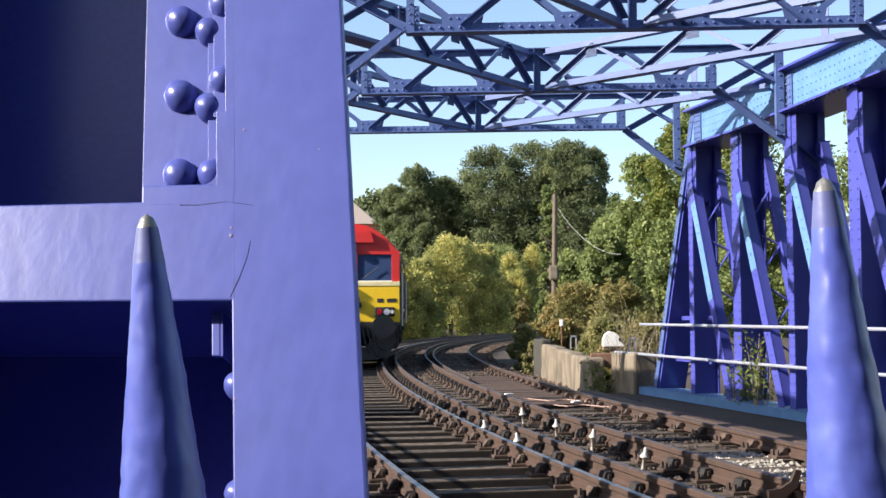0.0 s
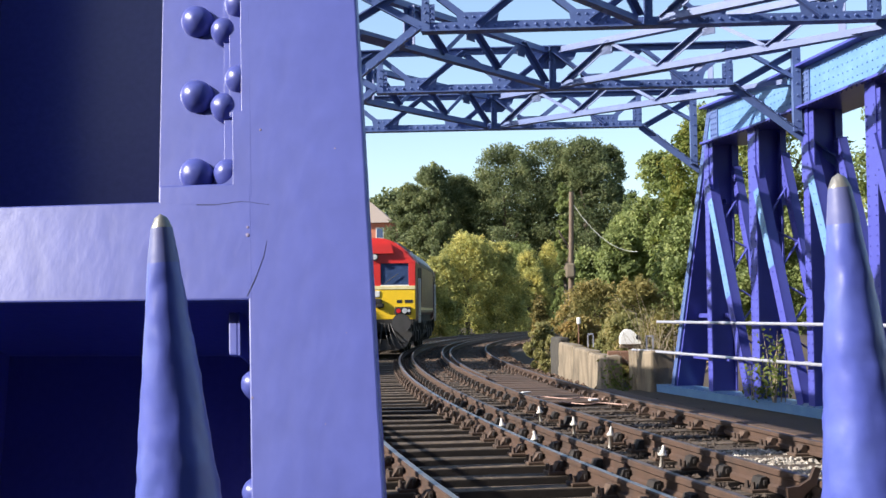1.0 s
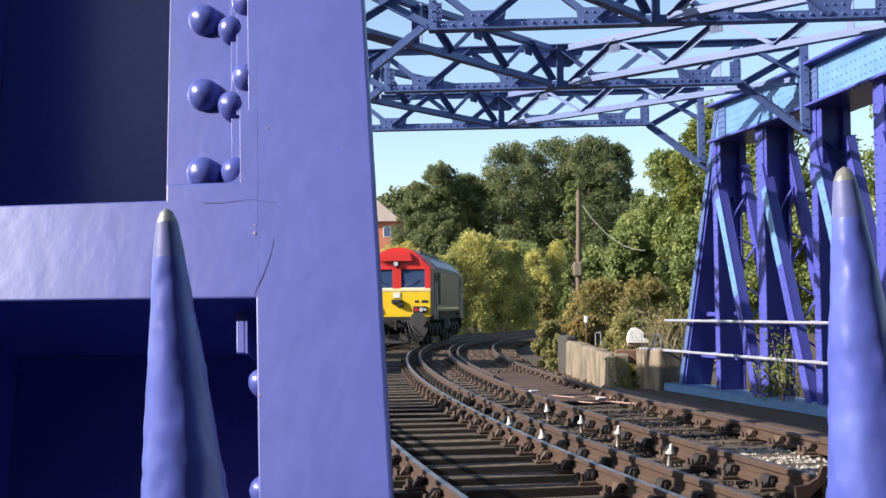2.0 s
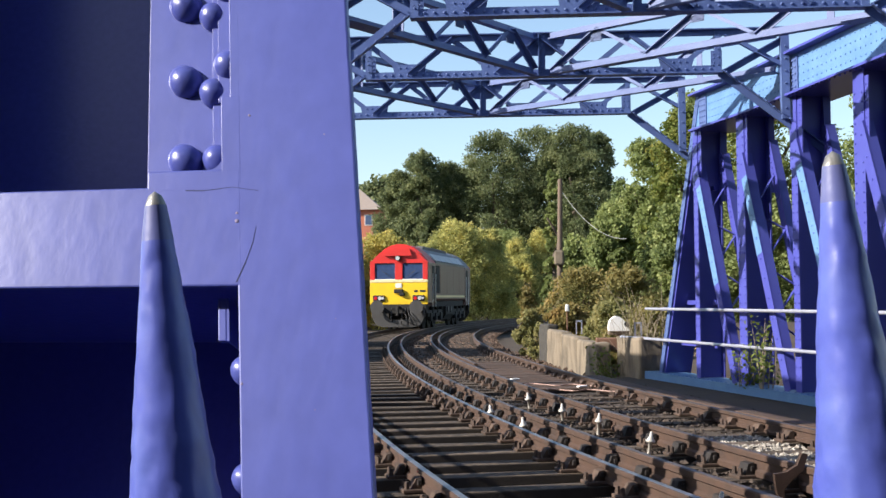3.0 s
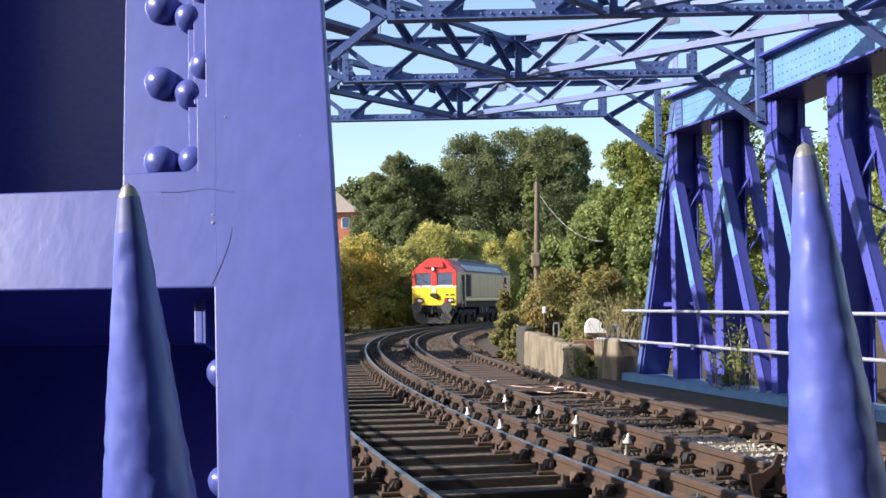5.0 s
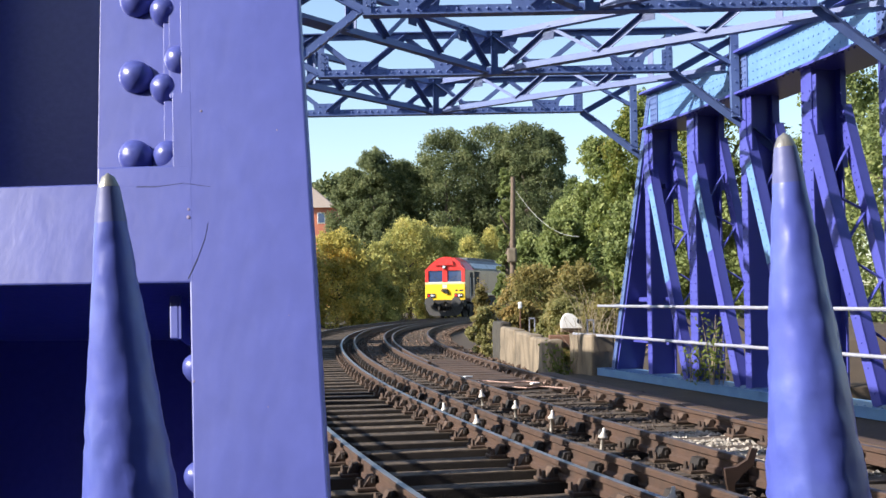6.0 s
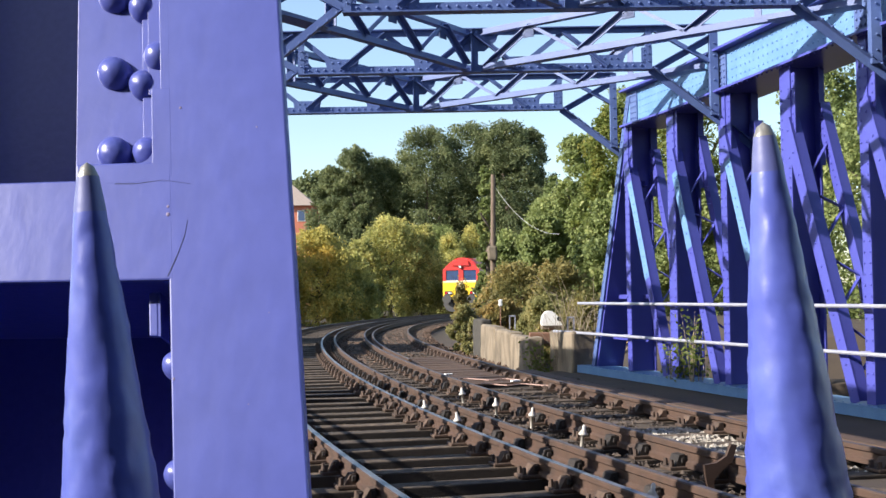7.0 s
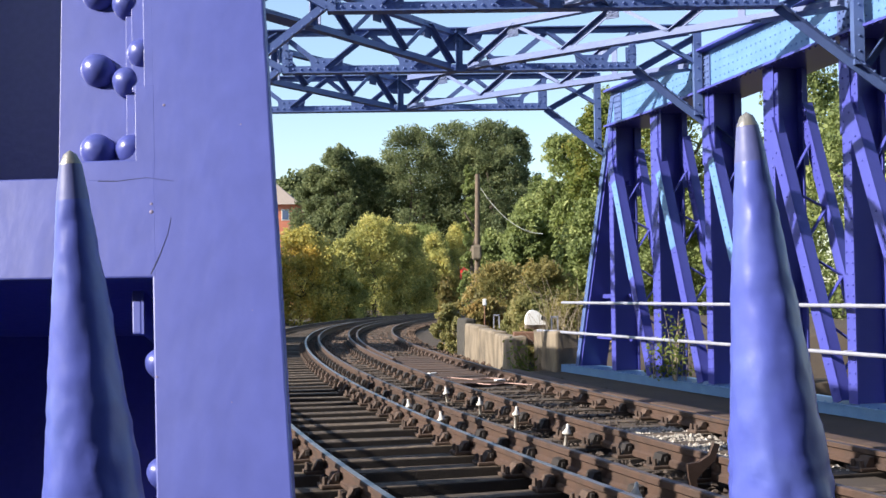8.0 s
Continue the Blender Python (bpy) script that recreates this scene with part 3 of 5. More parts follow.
            # lacing between the inner and outer diagonals
            for j in range(7):
                u0, u1 = 0.14 + j * 0.115, 0.14 + (j + 1) * 0.115
                p0, p1 = (a.lerp(b, u0), a2.lerp(b2, u1)) if j % 2 else (a2.lerp(b2, u0), a.lerp(b, u1))
                bm = bmesh.new()
                bar(bm, p0, p1, 0.06, 0.012, AX)
                put("lacing_bar", bm)
    tagged(thing, label, "girder")
    # hand rails
    for z in (1.14, 0.61):
        bm = bmesh.new()
        rod(bm, g((-0.35 if z > 1 else -1.6) if raker else 0.3, -0.09, z), g(L, -0.09, z), 0.024, n=10)
        for k in range(0 if raker else 1, count):
            rod(bm, g(k * 1.6 + (0.42 if k == 0 else 0), -0.09, z), g(k * 1.6 + (0.42 if k == 0 else 0), 0.02, z), 0.03, n=8)
        tagged(part("hand_rail", bm, GALV), "pale galvanised tubular handrail along the blue girder", "handrail", group="hand rails")


girder(g, FAR_FOOT, OUT, 17.0, True, "tall blue-painted riveted lattice girder along the bridge")
girder(g_left, NEAR_FOOT, -OUT, 20.4, False, "blue riveted lattice girder on the bridge's other side")
build_bed()
build_boards()

FRAMES = [(-0.68, 19.95), (0.26, 16.45), (1.24, 12.87)]   # middle of each overhead frame
Z_LOW, Z_TOP, HALF, REACH = 4.43, 5.02, 2.47, 3.32


def overhead_frame(cx, cy):
    thing = empty("overhead_frame", pose(cx, cy, Z_LOW))
    back = Vector((0, -1, 0))

    def put(name, bm, mat=BLUE_SKYLIT):
        return part(name, bm, mat, thing)

    h = Z_TOP - Z_LOW
    bm = bmesh.new()
    box(bm, -HALF, HALF, -0.006, 0.006, 0.0, 0.10)
    box(bm, -HALF, HALF, -0.09, 0.09, -0.014, 0.0)
    rivets(bm, (-HALF + 0.1, -0.006, 0.055), (HALF - 0.1, -0.006, 0.055), back, 0.11, 0.02, 0.018)
    rivets(bm, (-HALF, -0.075, -0.014), (HALF, -0.075, -0.014), -UP, 0.11, 0.012, 0.012)
    put("bottom_chord", bm)
    bm = bmesh.new()
    box(bm, -REACH, REACH, -0.006, 0.006, h - 0.08, h)
    box(bm, -REACH, REACH, -0.075, 0.075, h, h + 0.014)
    put("top_chord", bm)
    n = 2
    for sgn in (-1, 1):
        for i in range(n):
            x0, x1 = sgn * HALF * i / n, sgn * HALF * (i + 1) / n
            xm = (x0 + x1) / 2
            for a, b in (((x0, -0.02, h - 0.05), (xm, -0.02, 0.05)), ((xm, 0.02, 0.05), (x1, 0.02, h - 0.05))):
                bm = bmesh.new()
                angle_bar(bm, a, b, 0.07, Vector((1, 0, 0)), 0.014)
                put("lattice_bar", bm)
            bm = bmesh.new()
            v = [bm.verts.new(p) for p in ((xm - 0.20, 0.012, 0.02), (xm + 0.20, 0.012, 0.02), (xm + 0.24, 0.012, 0.21), (xm - 0.24, 0.012, 0.21))]
            f = bm.faces.new(v)
            r = bmesh.ops.extrude_face_region(bm, geom=[f])
            bmesh.ops.translate(bm, vec=(0, 0.012, 0), verts=[q for q in r["geom"] if isinstance(q, bmesh.types.BMVert)])
            rivets(bm, (xm - 0.18, 0.012, 0.16), (xm + 0.18, 0.012, 0.16), back, 0.09)
            put("gusset", bm)
        # post over the end of the bottom chord, with its corner gusset
        bm = bmesh.new()
        angle_bar(bm, (sgn * (HALF - 0.05), -0.02, 0.0), (sgn * (HALF - 0.05), -0.02, h), 0.085, Vector((1, 0, 0)), 0.014)
        rivets(bm, (sgn * (HALF - 0.05), -0.03, 0.05), (sgn * (HALF - 0.05), -0.03, h), back, 0.10, 0.014)
        put("end_post", bm)
        bm = bmesh.new()
        x0, x1 = sorted((sgn * (HALF - 0.15), sgn * HALF))
        box(bm, x0, x1, -0.02, -0.008, 0.10, 0.30)
        for q in (0.14, 0.2, 0.26):
            rivets(bm, (x0, -0.02, q), (x1, -0.02, q), back, 0.07, 0.014)
        put("gusset", bm)
        # lattice of double flats up the end, to the girder
        bm = bmesh.new()
        angle_bar(bm, (sgn * (HALF + 0.05), 0.02, h - 0.05), (sgn * (REACH - 0.05), 0.02, 0.10), 0.07, Vector((1, 0, 0)), 0.014)
        put("lattice_bar", bm)
        # knee brace, end upright and inner strut
        a, b = Vector((sgn * HALF, -0.03, 0.03)), Vector((sgn * (REACH + 0.62), -0.03, -1.12))
        bm = bmesh.new()
        angle_bar(bm, a, b, 0.09, back)
        rivets(bm, a + Vector((0, -0.055, 0)), b + Vector((0, -0.055, 0)), back, 0.13, 0.018)
        put("knee_brace", bm)
        bm = bmesh.new()
        angle_bar(bm, (sgn * (REACH), -0.05, -0.66), (sgn * (REACH), -0.05, h), 0.11, Vector((1, 0, 0)))
        rivets(bm, (sgn * REACH, -0.06, -0.6), (sgn * REACH, -0.06, h), back, 0.16)
        put("upright", bm)
        bm = bmesh.new()
        angle_bar(bm, (sgn * (REACH + 0.08), 0.0, -0.62), (sgn * (REACH + 0.62), 0.0, 0.1), 0.08, back)
        put("stay", bm)
        bm = bmesh.new()
        angle_bar(bm, (sgn * HALF, 0.0, 0.02), (sgn * (REACH), 0.0, h - 0.1), 0.08, back)
        put("stay", bm)
    bm = bmesh.new()
    box(bm, -0.05, 0.05, -0.04, -0.02, 0.0, h)
    rivets(bm, (0, -0.04, 0.02), (0, -0.04, h), back, 0.07, 0.012)
    box(bm, -0.05, -0.038, -0.12, -0.04, 0.0, h)
    put("middle_post", bm)
    bm = bmesh.new()
    section_line = [(-0.36, h), (-0.30, h - 0.16), (-0.14, h - 0.30), (0.14, h - 0.30), (0.30, h - 0.16), (0.36, h)]
    a = [bm.verts.new((x, 0.008, z)) for x, z in section_line]
    b = [bm.verts.new((x, 0.02, z)) for x, z in section_line]
    for i in range(6):
        bm.faces.new((a[i], a[(i + 1) % 6], b[(i + 1) % 6], b[i]))
    bm.faces.new(a[::-1])
    bm.faces.new(b)
    bmesh.ops.recalc_face_normals(bm, faces=bm.faces)
    put("gusset", bm)
    tagged(thing, "blue riveted lattice frame spanning overhead between the girders", "bridge bracing", group="overhead frames")


for _c in FRAMES:
    overhead_frame(*_c)


def diagonal_brace(far, near, sgn):
    """A lattice brace from the middle of one overhead frame to the end of the next nearer one."""
    a = Vector((far[0] + sgn * 0.12, far[1] - 0.1, Z_LOW))
    b = Vector((near[0] + sgn * (REACH - 0.1), near[1] + 0.1, Z_LOW))
    thing = empty("wind_brace", pose(*a))
    h = Z_TOP - Z_LOW
    d = b - a
    side = Vector((d.y, -d.x, 0)).normalized()
    o = Vector((0, 0, 0))
    for name, z in (("bottom_chord", 0.05), ("top_chord", h - 0.05)):
        bm = bmesh.new()
        bar(bm, o + UP * z, d + UP * z, 0.085, 0.012)
        bar(bm, o + UP * (z - 0.045), d + UP * (z - 0.045), 0.012, 0.11)
        rivets(bm, o + UP * (z - 0.052), d + UP * (z - 0.052), -UP, 0.22, 0.012, 0.01)
        part(name, bm, BLUE_SKYLIT, thing)
    # flats between the chords: two full bays, half a bay, then an upright
    n = 3.4
    ends = []
    for i in range(3):
        p, q, r = d * (i / n), d * ((i + 0.5) / n), d * ((i + 1) / n)
        ends.append((p + UP * 0.07, q + UP * (h - 0.07)))
        if i < 2:
            ends.append((q + UP * (h - 0.07), r + UP * 0.07))
    for k, (e, f) in enumerate(ends):
        bm = bmesh.new()
        angle_bar(bm, e, f, 0.07 if k % 2 == 0 else 0.045, d.normalized() if (k % 2 == 0) == (sgn < 0) else side, 0.012, 1 if k % 2 == 0 else -1)
        part("lattice_bar", bm, BLUE_SKYLIT, thing)
        bm = bmesh.new()
        top = f if k % 2 == 0 else e
        bar(bm, top - UP * 0.10 - d.normalized() * 0.09, top - UP * 0.10 + d.normalized() * 0.09, 0.15, 0.010)
        part("gusset", bm, BLUE_SKYLIT, thing)
    u = d * (2.62 / n)
    bm = bmesh.new()
    angle_bar(bm, u + UP * 0.06, u + UP * (h - 0.06), 0.09, d.normalized(), 0.014)
    part("upright", bm, BLUE_SKYLIT, thing)
    # broad end plate over the girder
    bm = bmesh.new()
    bar(bm, d * 0.80 + UP * 0.004, d + UP * 0.004, 0.008, 0.26)
    part("end_plate", bm, BLUE_SKYLIT, thing)
    tagged(thing, "blue lattice wind brace running diagonally between overhead frames", "bridge bracing", group="wind braces")


NEXT = (2.2, 9.3)
for _far, _near in zip(FRAMES, FRAMES[1:] + [NEXT]):
    for _s in (-1, 1):
        diagonal_brace(_far, _near, _s)


# ---- near end post ----
RAKE = pose(-0.25, 1.40, 1.30, 0, 0, -8.0) @ pose(0, 0, 0, -19.0, 0, 0)   # the raking plane of the end post
SKEW = 0.143


def end_post():
    thing = empty("bridge_end_post", RAKE)
    # in the plane: x across, z up the rake, y into the bridge

    def put(name, bm, mat=BLUE_NEAR, label="", smooth=False, parent=None):
        for v in bm.verts:
            v.co.x -= SKEW * v.co.z
        return part(name, bm, mat, parent or thing, label, smooth)

    def plate(name, x0, x1, y0, y1, z0, z1, bevel=0.0025, mat=BLUE_NEAR):
        bm = bmesh.new()
        box(bm, x0, x1, y0, y1, z0, z1, bevel=bevel)
        return put(name, bm, mat)

    # the cover plate, its long edge slightly wavy under the paint
    bm = bmesh.new()
    box(bm, -0.0925, 0.0645, -0.012, 0.004, -1.8, 3.4, bevel=0.0025)
    bmesh.ops.subdivide_edges(bm, edges=[e for e in bm.edges if abs(e.verts[0].co.z - e.verts[1].co.z) > 1], cuts=240)
    for v in bm.verts:
        if v.co.x > 0.05:
            v.co.x += 0.0007 * noise.noise(Vector((0, 0, v.co.z * 38))) + 0.0005 * noise.noise(Vector((4, 0, v.co.z * 110)))
    cover = put("cover_plate", bm)
    plate("cross_plate", -0.66, -0.086, -0.01210, 0.0035, 0.0625, 0.198)
    plate("fillet_strip", -0.214, -0.0862, -0.01220, 0.0045, 0.190, 0.221, 0.003)
    plate("packing_strip", -0.1115, -0.0864, -0.01215, 0.0055, 0.200, 0.325, 0.0006)
    # the paint rounds the inner corner
    bm = bmesh.new()
    arc = [(-0.1105, 0.2200)] + [(-0.1320 + 0.0215 * math.sin(u * math.pi / 16), 0.2415 - 0.0215 * math.cos(u * math.pi / 16)) for u in range(9)]
    v = [bm.verts.new((x, -0.0108, z)) for x, z in arc]
    f = bm.faces.new(v)
    r = bmesh.ops.extrude_face_region(bm, geom=[f])
    bmesh.ops.translate(bm, vec=(0, 0.016, 0), verts=[q for q in r["geom"] if isinstance(q, bmesh.types.BMVert)])
    bmesh.ops.recalc_face_normals(bm, faces=bm.faces)
    put("corner_fillet", bm)
    plate("packing_strip", -0.0990, -0.0866, -0.01205, 0.006, 0.320, 3.4, 0.0006)
    plate("packing_strip", -0.1210, -0.1000, 0.003, 0.014, 0.325, 3.4, 0.0005)
    plate("packing_strip", -0.1320, -0.1000, 0.0105, 0.0195, 0.215, 3.4, 0.0005)
    flange = plate("angle_flange", -0.2285, -0.105, 0.02, 0.032, 0.19, 3.4, 0.0012)
    plate("web_plate", -0.605, -0.05, 0.20, 0.215, 0.10, 3.4, 0.0, BLUE)
    # lower recess set deeper, with an added lid, so that it falls dark
    plate("web_plate", -0.605, -0.05, 0.30, 0.315, -1.8, 0.10, 0.0, BLUE)
    plate("recess_lid", -0.605, -0.05, 0.010, 0.299, 0.085, 0.099, 0.0, BLUE)
    # left-hand plates stand out of view, added to keep sun off the recess
    plate("recess_screen", -0.620, -0.606, -0.078, 0.215, 0.20, 3.4, 0.0, BLUE)
    plate("recess_screen", -0.620, -0.606, 0.006, 0.315, -1.8, 0.199, 0.0, BLUE)
    plate("lower_sun_screen", -0.620, -0.606, -0.13, 0.0055, -1.8, 0.058, 0.0, BLUE)
    plate("recess_screen", -0.06, -0.048, 0.005, 0.199, 0.0992, 3.4, 0.0, BLUE)
    plate("recess_screen", -0.06, -0.048, 0.005, 0.299, -1.8, 0.0845, 0.0, BLUE)
    bm = bmesh.new()
    box(bm, -0.131, -0.119, 0.02, 0.03, 0.002, 0.058, bevel=0.002)
    box(bm, -0.119, -0.116, 0.02, 0.298, 0.002, 0.058)
    put("bracket", bm)

    def rivet(x, y, z, r, h, n, parent):
        bm = bmesh.new()
        dome(bm, (x, y, z), n, r, h, 24, 7)
        for v in bm.verts:
            v.co += noise.noise_vector(v.co * 120) * 0.0006
        put("rivet", bm, smooth=True, parent=parent)

    for i in range(14):
        z = 0.2476 + 0.1192 * i
        rivet(-0.1735, 0.02, z, 0.0240, 0.023, (0, -1, 0), flange)
        rivet(-0.1310 if i else -0.1265, 0.018, z - (0.0215 if i else 0.0015), 0.0215, 0.023, (0, -1, 0), flange)
        rivet(-0.1070, 0.010, z + 0.0147 + 0.1192, 0.0215, 0.024, (0, -1, 0), flange)
    for i in range(9):
        rivet(-0.084, 0.022, -0.038 - 0.1295 * i, 0.0225, 0.031, (-0.75, -0.66, 0), cover)
    # cracks in the thick paint
    for line in (((-0.1610, 0.1917), (-0.1350, 0.1909), (-0.0980, 0.1950), (-0.063, 0.1889)), ((-0.0940, 0.0670), (-0.0815, 0.0935), (-0.0715, 0.1193), (-0.067, 0.1402))):
        bm = bmesh.new()
        w = 0.0011
        for (x0, z0), (x1, z1) in zip(line, line[1:]):
            bar(bm, (x0, -0.0118, z0), (x1, -0.0118, z1), w, 0.0012, Vector((0, 0, 1)) if abs(x1 - x0) > abs(z1 - z0) else Vector((1, 0, 0)))
            w *= 0.55
        put("paint_crack", bm, CRACK, parent=cover, label="dark crack in thick paint")
    for x, z, r in ((-0.092, 0.159, 0.0022), (-0.0922, 0.1483, 0.003), (0.0265, 0.2645, 0.0014), (-0.073, 0.2957, 0.0022), (0.0, -0.09, 0.0010), (-0.089, -0.06, 0.002), (0.03, 0.02, 0.0009)):
        bm = bmesh.new()
        dome(bm, (x, -0.0118, z), (0, -1, 0), r, r * 0.4, 10, 3)
        put("paint_blister", bm, RUST_STAIN, smooth=True, parent=cover, label="small rusty paint blister")
    tagged(thing, "thick riveted blue-painted end post of the bridge", "bridge post")


end_post()


def spike(x, y, z, lean):
    thing = empty("fence_spike", pose(x, y, z, 0, lean, 0))
    core = [(0.0, 0.0), (0.0009, -0.0006), (0.0015, -0.002), (0.0021, -0.006), (0.0032, -0.016), (0.0050, -0.032), (0.0066, -0.048), (0.0074, -0.060), (0.0080, -0.09), (0.0082, -1.79)]
    prof = core[:4]
    for (r0, h0), (r1, h1) in zip(core[3:-1], core[4:-1]):
        for i in range(1, 13):
            prof.append((r0 + (r1 - r0) * i / 12, h0 + (h1 - h0) * i / 12))
    prof.append(core[-1])
    n = 56
    verts, faces = [], []
    for r, h in prof:
        for i in range(n):
            a = 2 * math.pi * i / n
            c = Vector((math.cos(a) * r * 170 + x * 50, math.sin(a) * r * 170, h * 170))
            rr = r + min(0.00034, r * 0.05) * (0.5 * noise.noise(c) + noise.noise(c * 2.1) + 0.8 * noise.noise(c * 4.0))
            verts.append((rr * math.cos(a), rr * math.sin(a), h))
    for k in range(len(prof) - 1):
        for i in range(n):
            faces.append((k * n + i, (k + 1) * n + i, (k + 1) * n + (i + 1) % n, k * n + (i + 1) % n))
    mesh_object("shaft", verts[n * 4:], [tuple(i - n * 4 for i in f) for f in faces if min(f) >= n * 4], BLUE_SPIKE, thing, True)
    ob = mesh_object("worn_band", verts[n * 2:n * 5], [tuple(i - n * 2 for i in f) for f in faces if min(f) >= n * 2 and max(f) < n * 5], WORN_PAINT, thing, True)
    ob["label"] = "paint rubbed thin and grey"
    ob = mesh_object("tip", verts[:n * 3], [f for f in faces if max(f) < n * 3], STEEL_TIP, thing, True)
    ob["label"] = "bare worn metal tip"
    tagged(thing, "tapered blue-painted fence spike with a bare worn tip", "fence spike", group="fence spikes")


spike(-0.0504, 0.16, 1.3600, -4.0)
spike(0.0413, 0.16, 1.3640, -4.0)


# ---- plants ----
def leaves(name, blobs, count, size, mat, parent, seed, flat=0.35):
    """A crown of many small leaf clumps spread over lumpy shells. blobs: (centre, radii)."""
    rng = np.random.default_rng(seed)
    weights = np.array([(r[0] * r[1] + r[1] * r[2] + r[0] * r[2]) for _, r in blobs])
    pick = rng.choice(len(blobs), count, p=weights / weights.sum())
    c = np.array([b[0] for b in blobs])[pick]
    r = np.array([b[1] for b in blobs])[pick]
    d = rng.normal(size=(count, 3))
    d /= np.linalg.norm(d, axis=1)[:, None]
    lump = 1 + 0.24 * np.sin(d[:, 0] * 9 + pick) * np.cos(d[:, 2] * 8 + pick * 2) + 0.20 * np.sin(d[:, 1] * 13 + d[:, 2] * 11)
    depth = 0.95 + rng.normal(size=count) * 0.2
    p = c + d * r * (lump * depth)[:, None]
    nrm = d * 0.5 + np.array(SUN_TO) * 0.35 + rng.normal(size=(count, 3)) * 0.5   # tilted towards the sun to brighten the foliage
    nrm /= np.linalg.norm(nrm, axis=1)[:, None]
    t = np.cross(nrm, rng.normal(size=(count, 3)))
    t /= np.linalg.norm(t, axis=1)[:, None]
    b = np.cross(nrm, t)
    s = size * rng.uniform(0.5, 1.5, size=(count, 1))
    quad = np.stack([p - t * s, p + b * s * 0.62 + nrm * s * flat * 0.4, p + t * s, p - b * s * 0.62 + nrm * s * flat * 0.4], axis=1).reshape(-1, 3)
    idx = np.arange(count * 4).reshape(-1, 4)
    return mesh_object(name, quad.tolist(), idx.tolist(), mat, parent)


def trunk(parent, height, r, seed, limbs=6, spread=2.0):
    rnd = random.Random(seed)
    bm = bmesh.new()
    p = Vector((0, 0, -0.3))
    segs = 6
    for i in range(segs):
        q = Vector((rnd.uniform(-0.1, 0.1) * i, rnd.uniform(-0.1, 0.1) * i, height * (i + 1) / segs))
        rod(bm, p, q, r * (1 - i / segs * 0.75), r * (1 - (i + 1) / segs * 0.75), n=8)
        p = q
    part("trunk", bm, BARK, parent)
    for i in range(limbs):
        a = rnd.uniform(0, 2 * math.pi)
        z = height * rnd.uniform(0.35, 0.8)
        bm = bmesh.new()
        k = Vector((math.cos(a) * spread, math.sin(a) * spread, z + spread * rnd.uniform(0.4, 0.9)))
        m = Vector((math.cos(a) * spread * 0.5, math.sin(a) * spread * 0.5, z + spread * 0.25))
        rod(bm, (0, 0, z), m, r * 0.4, r * 0.26, n=6)
        rod(bm, m, k, r * 0.26, r * 0.08, n=6)
        part("limb", bm, BARK, parent)


def crown(parent, width, height, low, shoulder, clumps, count, size, mat, seed):
    """A crown of leafy clumps standing on an uneven envelope, with dark gaps between them and loose shoots at the edge."""
    rng = np.random.default_rng(seed)
    h = height - low
    ph = rng.uniform(0, 6.28, 4)
    u = rng.uniform(0.0, 1.0, clumps) ** 0.85
    a = np.arange(clumps) * 2.39996 + rng.uniform(-0.5, 0.5, clumps)
    edge = width * 0.5 * np.sqrt(np.clip(1 - (np.clip(u - shoulder, 0, 1) / (1.04 - shoulder)) ** 2, 0, 1)) * np.where(u > 0.18, 1.0, 0.78 + 1.2 * u)
    edge = edge * (1 + 0.10 * np.sin(2 * a + ph[0] + 5 * u) + 0.12 * np.sin(5 * a + ph[1] + 9 * u))
    rad = np.minimum(width, h * 1.2) * rng.uniform(0.05, 0.115, clumps)
    rr = np.clip(edge - rad * 0.6, 0, None) * np.sqrt(rng.uniform(0.12, 1.0, clumps))
    c = np.stack([rr * np.cos(a), rr * np.sin(a), low + rad * 0.6 + u * (h - rad * 1.5)], 1)
    # a few thin shoots stand out of the outline
    k = max(3, clumps // 6)
    pick = rng.choice(clumps, k, replace=False)
    out = c[pick] * (1.05, 1.05, 1) + np.stack([np.zeros(k), np.zeros(k), rad[pick] * 0.95], 1)
    c, rad = np.concatenate([c, out]), np.concatenate([rad, rad[pick] * 0.45])
    share = rad ** 2
    own = rng.choice(len(c), count, p=share / share.sum())
    mid = np.array((0.0, 0.0, low + h * 0.40))
    away = (c - mid) / (width * 0.5, width * 0.5, h * 0.5)
    away /= np.linalg.norm(away, axis=1)[:, None] + 1e-6
    d = rng.normal(size=(count, 3)) + away[own] * 0.3 + (0, 0, 0.15)
    d /= np.linalg.norm(d, axis=1)[:, None]
    lump = 1 + 0.22 * np.sin(d[:, 0] * 7 + own * 1.7) * np.cos(d[:, 2] * 6 + own)
    p = c[own] + d * (rad[own] * lump * (1.30 - 0.85 * rng.random(count)))[:, None] * (1, 1, 0.85)
    # leaf faces leaned sunward so the crown shows brighter
    nrm = d * 0.35 + np.array(SUN_TO) * 0.25 + rng.normal(size=(count, 3)) * 0.6
    nrm /= np.linalg.norm(nrm, axis=1)[:, None]
    t = np.cross(nrm, rng.normal(size=(count, 3)))
    t /= np.linalg.norm(t, axis=1)[:, None]
    b = np.cross(nrm, t)
    s = size * rng.uniform(0.5, 1.4, size=(count, 1))
    quad = np.stack([p - t * s, p + b * s * 0.62 + nrm * s * 0.14, p + t * s, p - b * s * 0.62 + nrm * s * 0.14], axis=1).reshape(-1, 3)
    mesh_object("crown", quad.tolist(), np.arange(count * 4).reshape(-1, 4).tolist(), mat, parent)


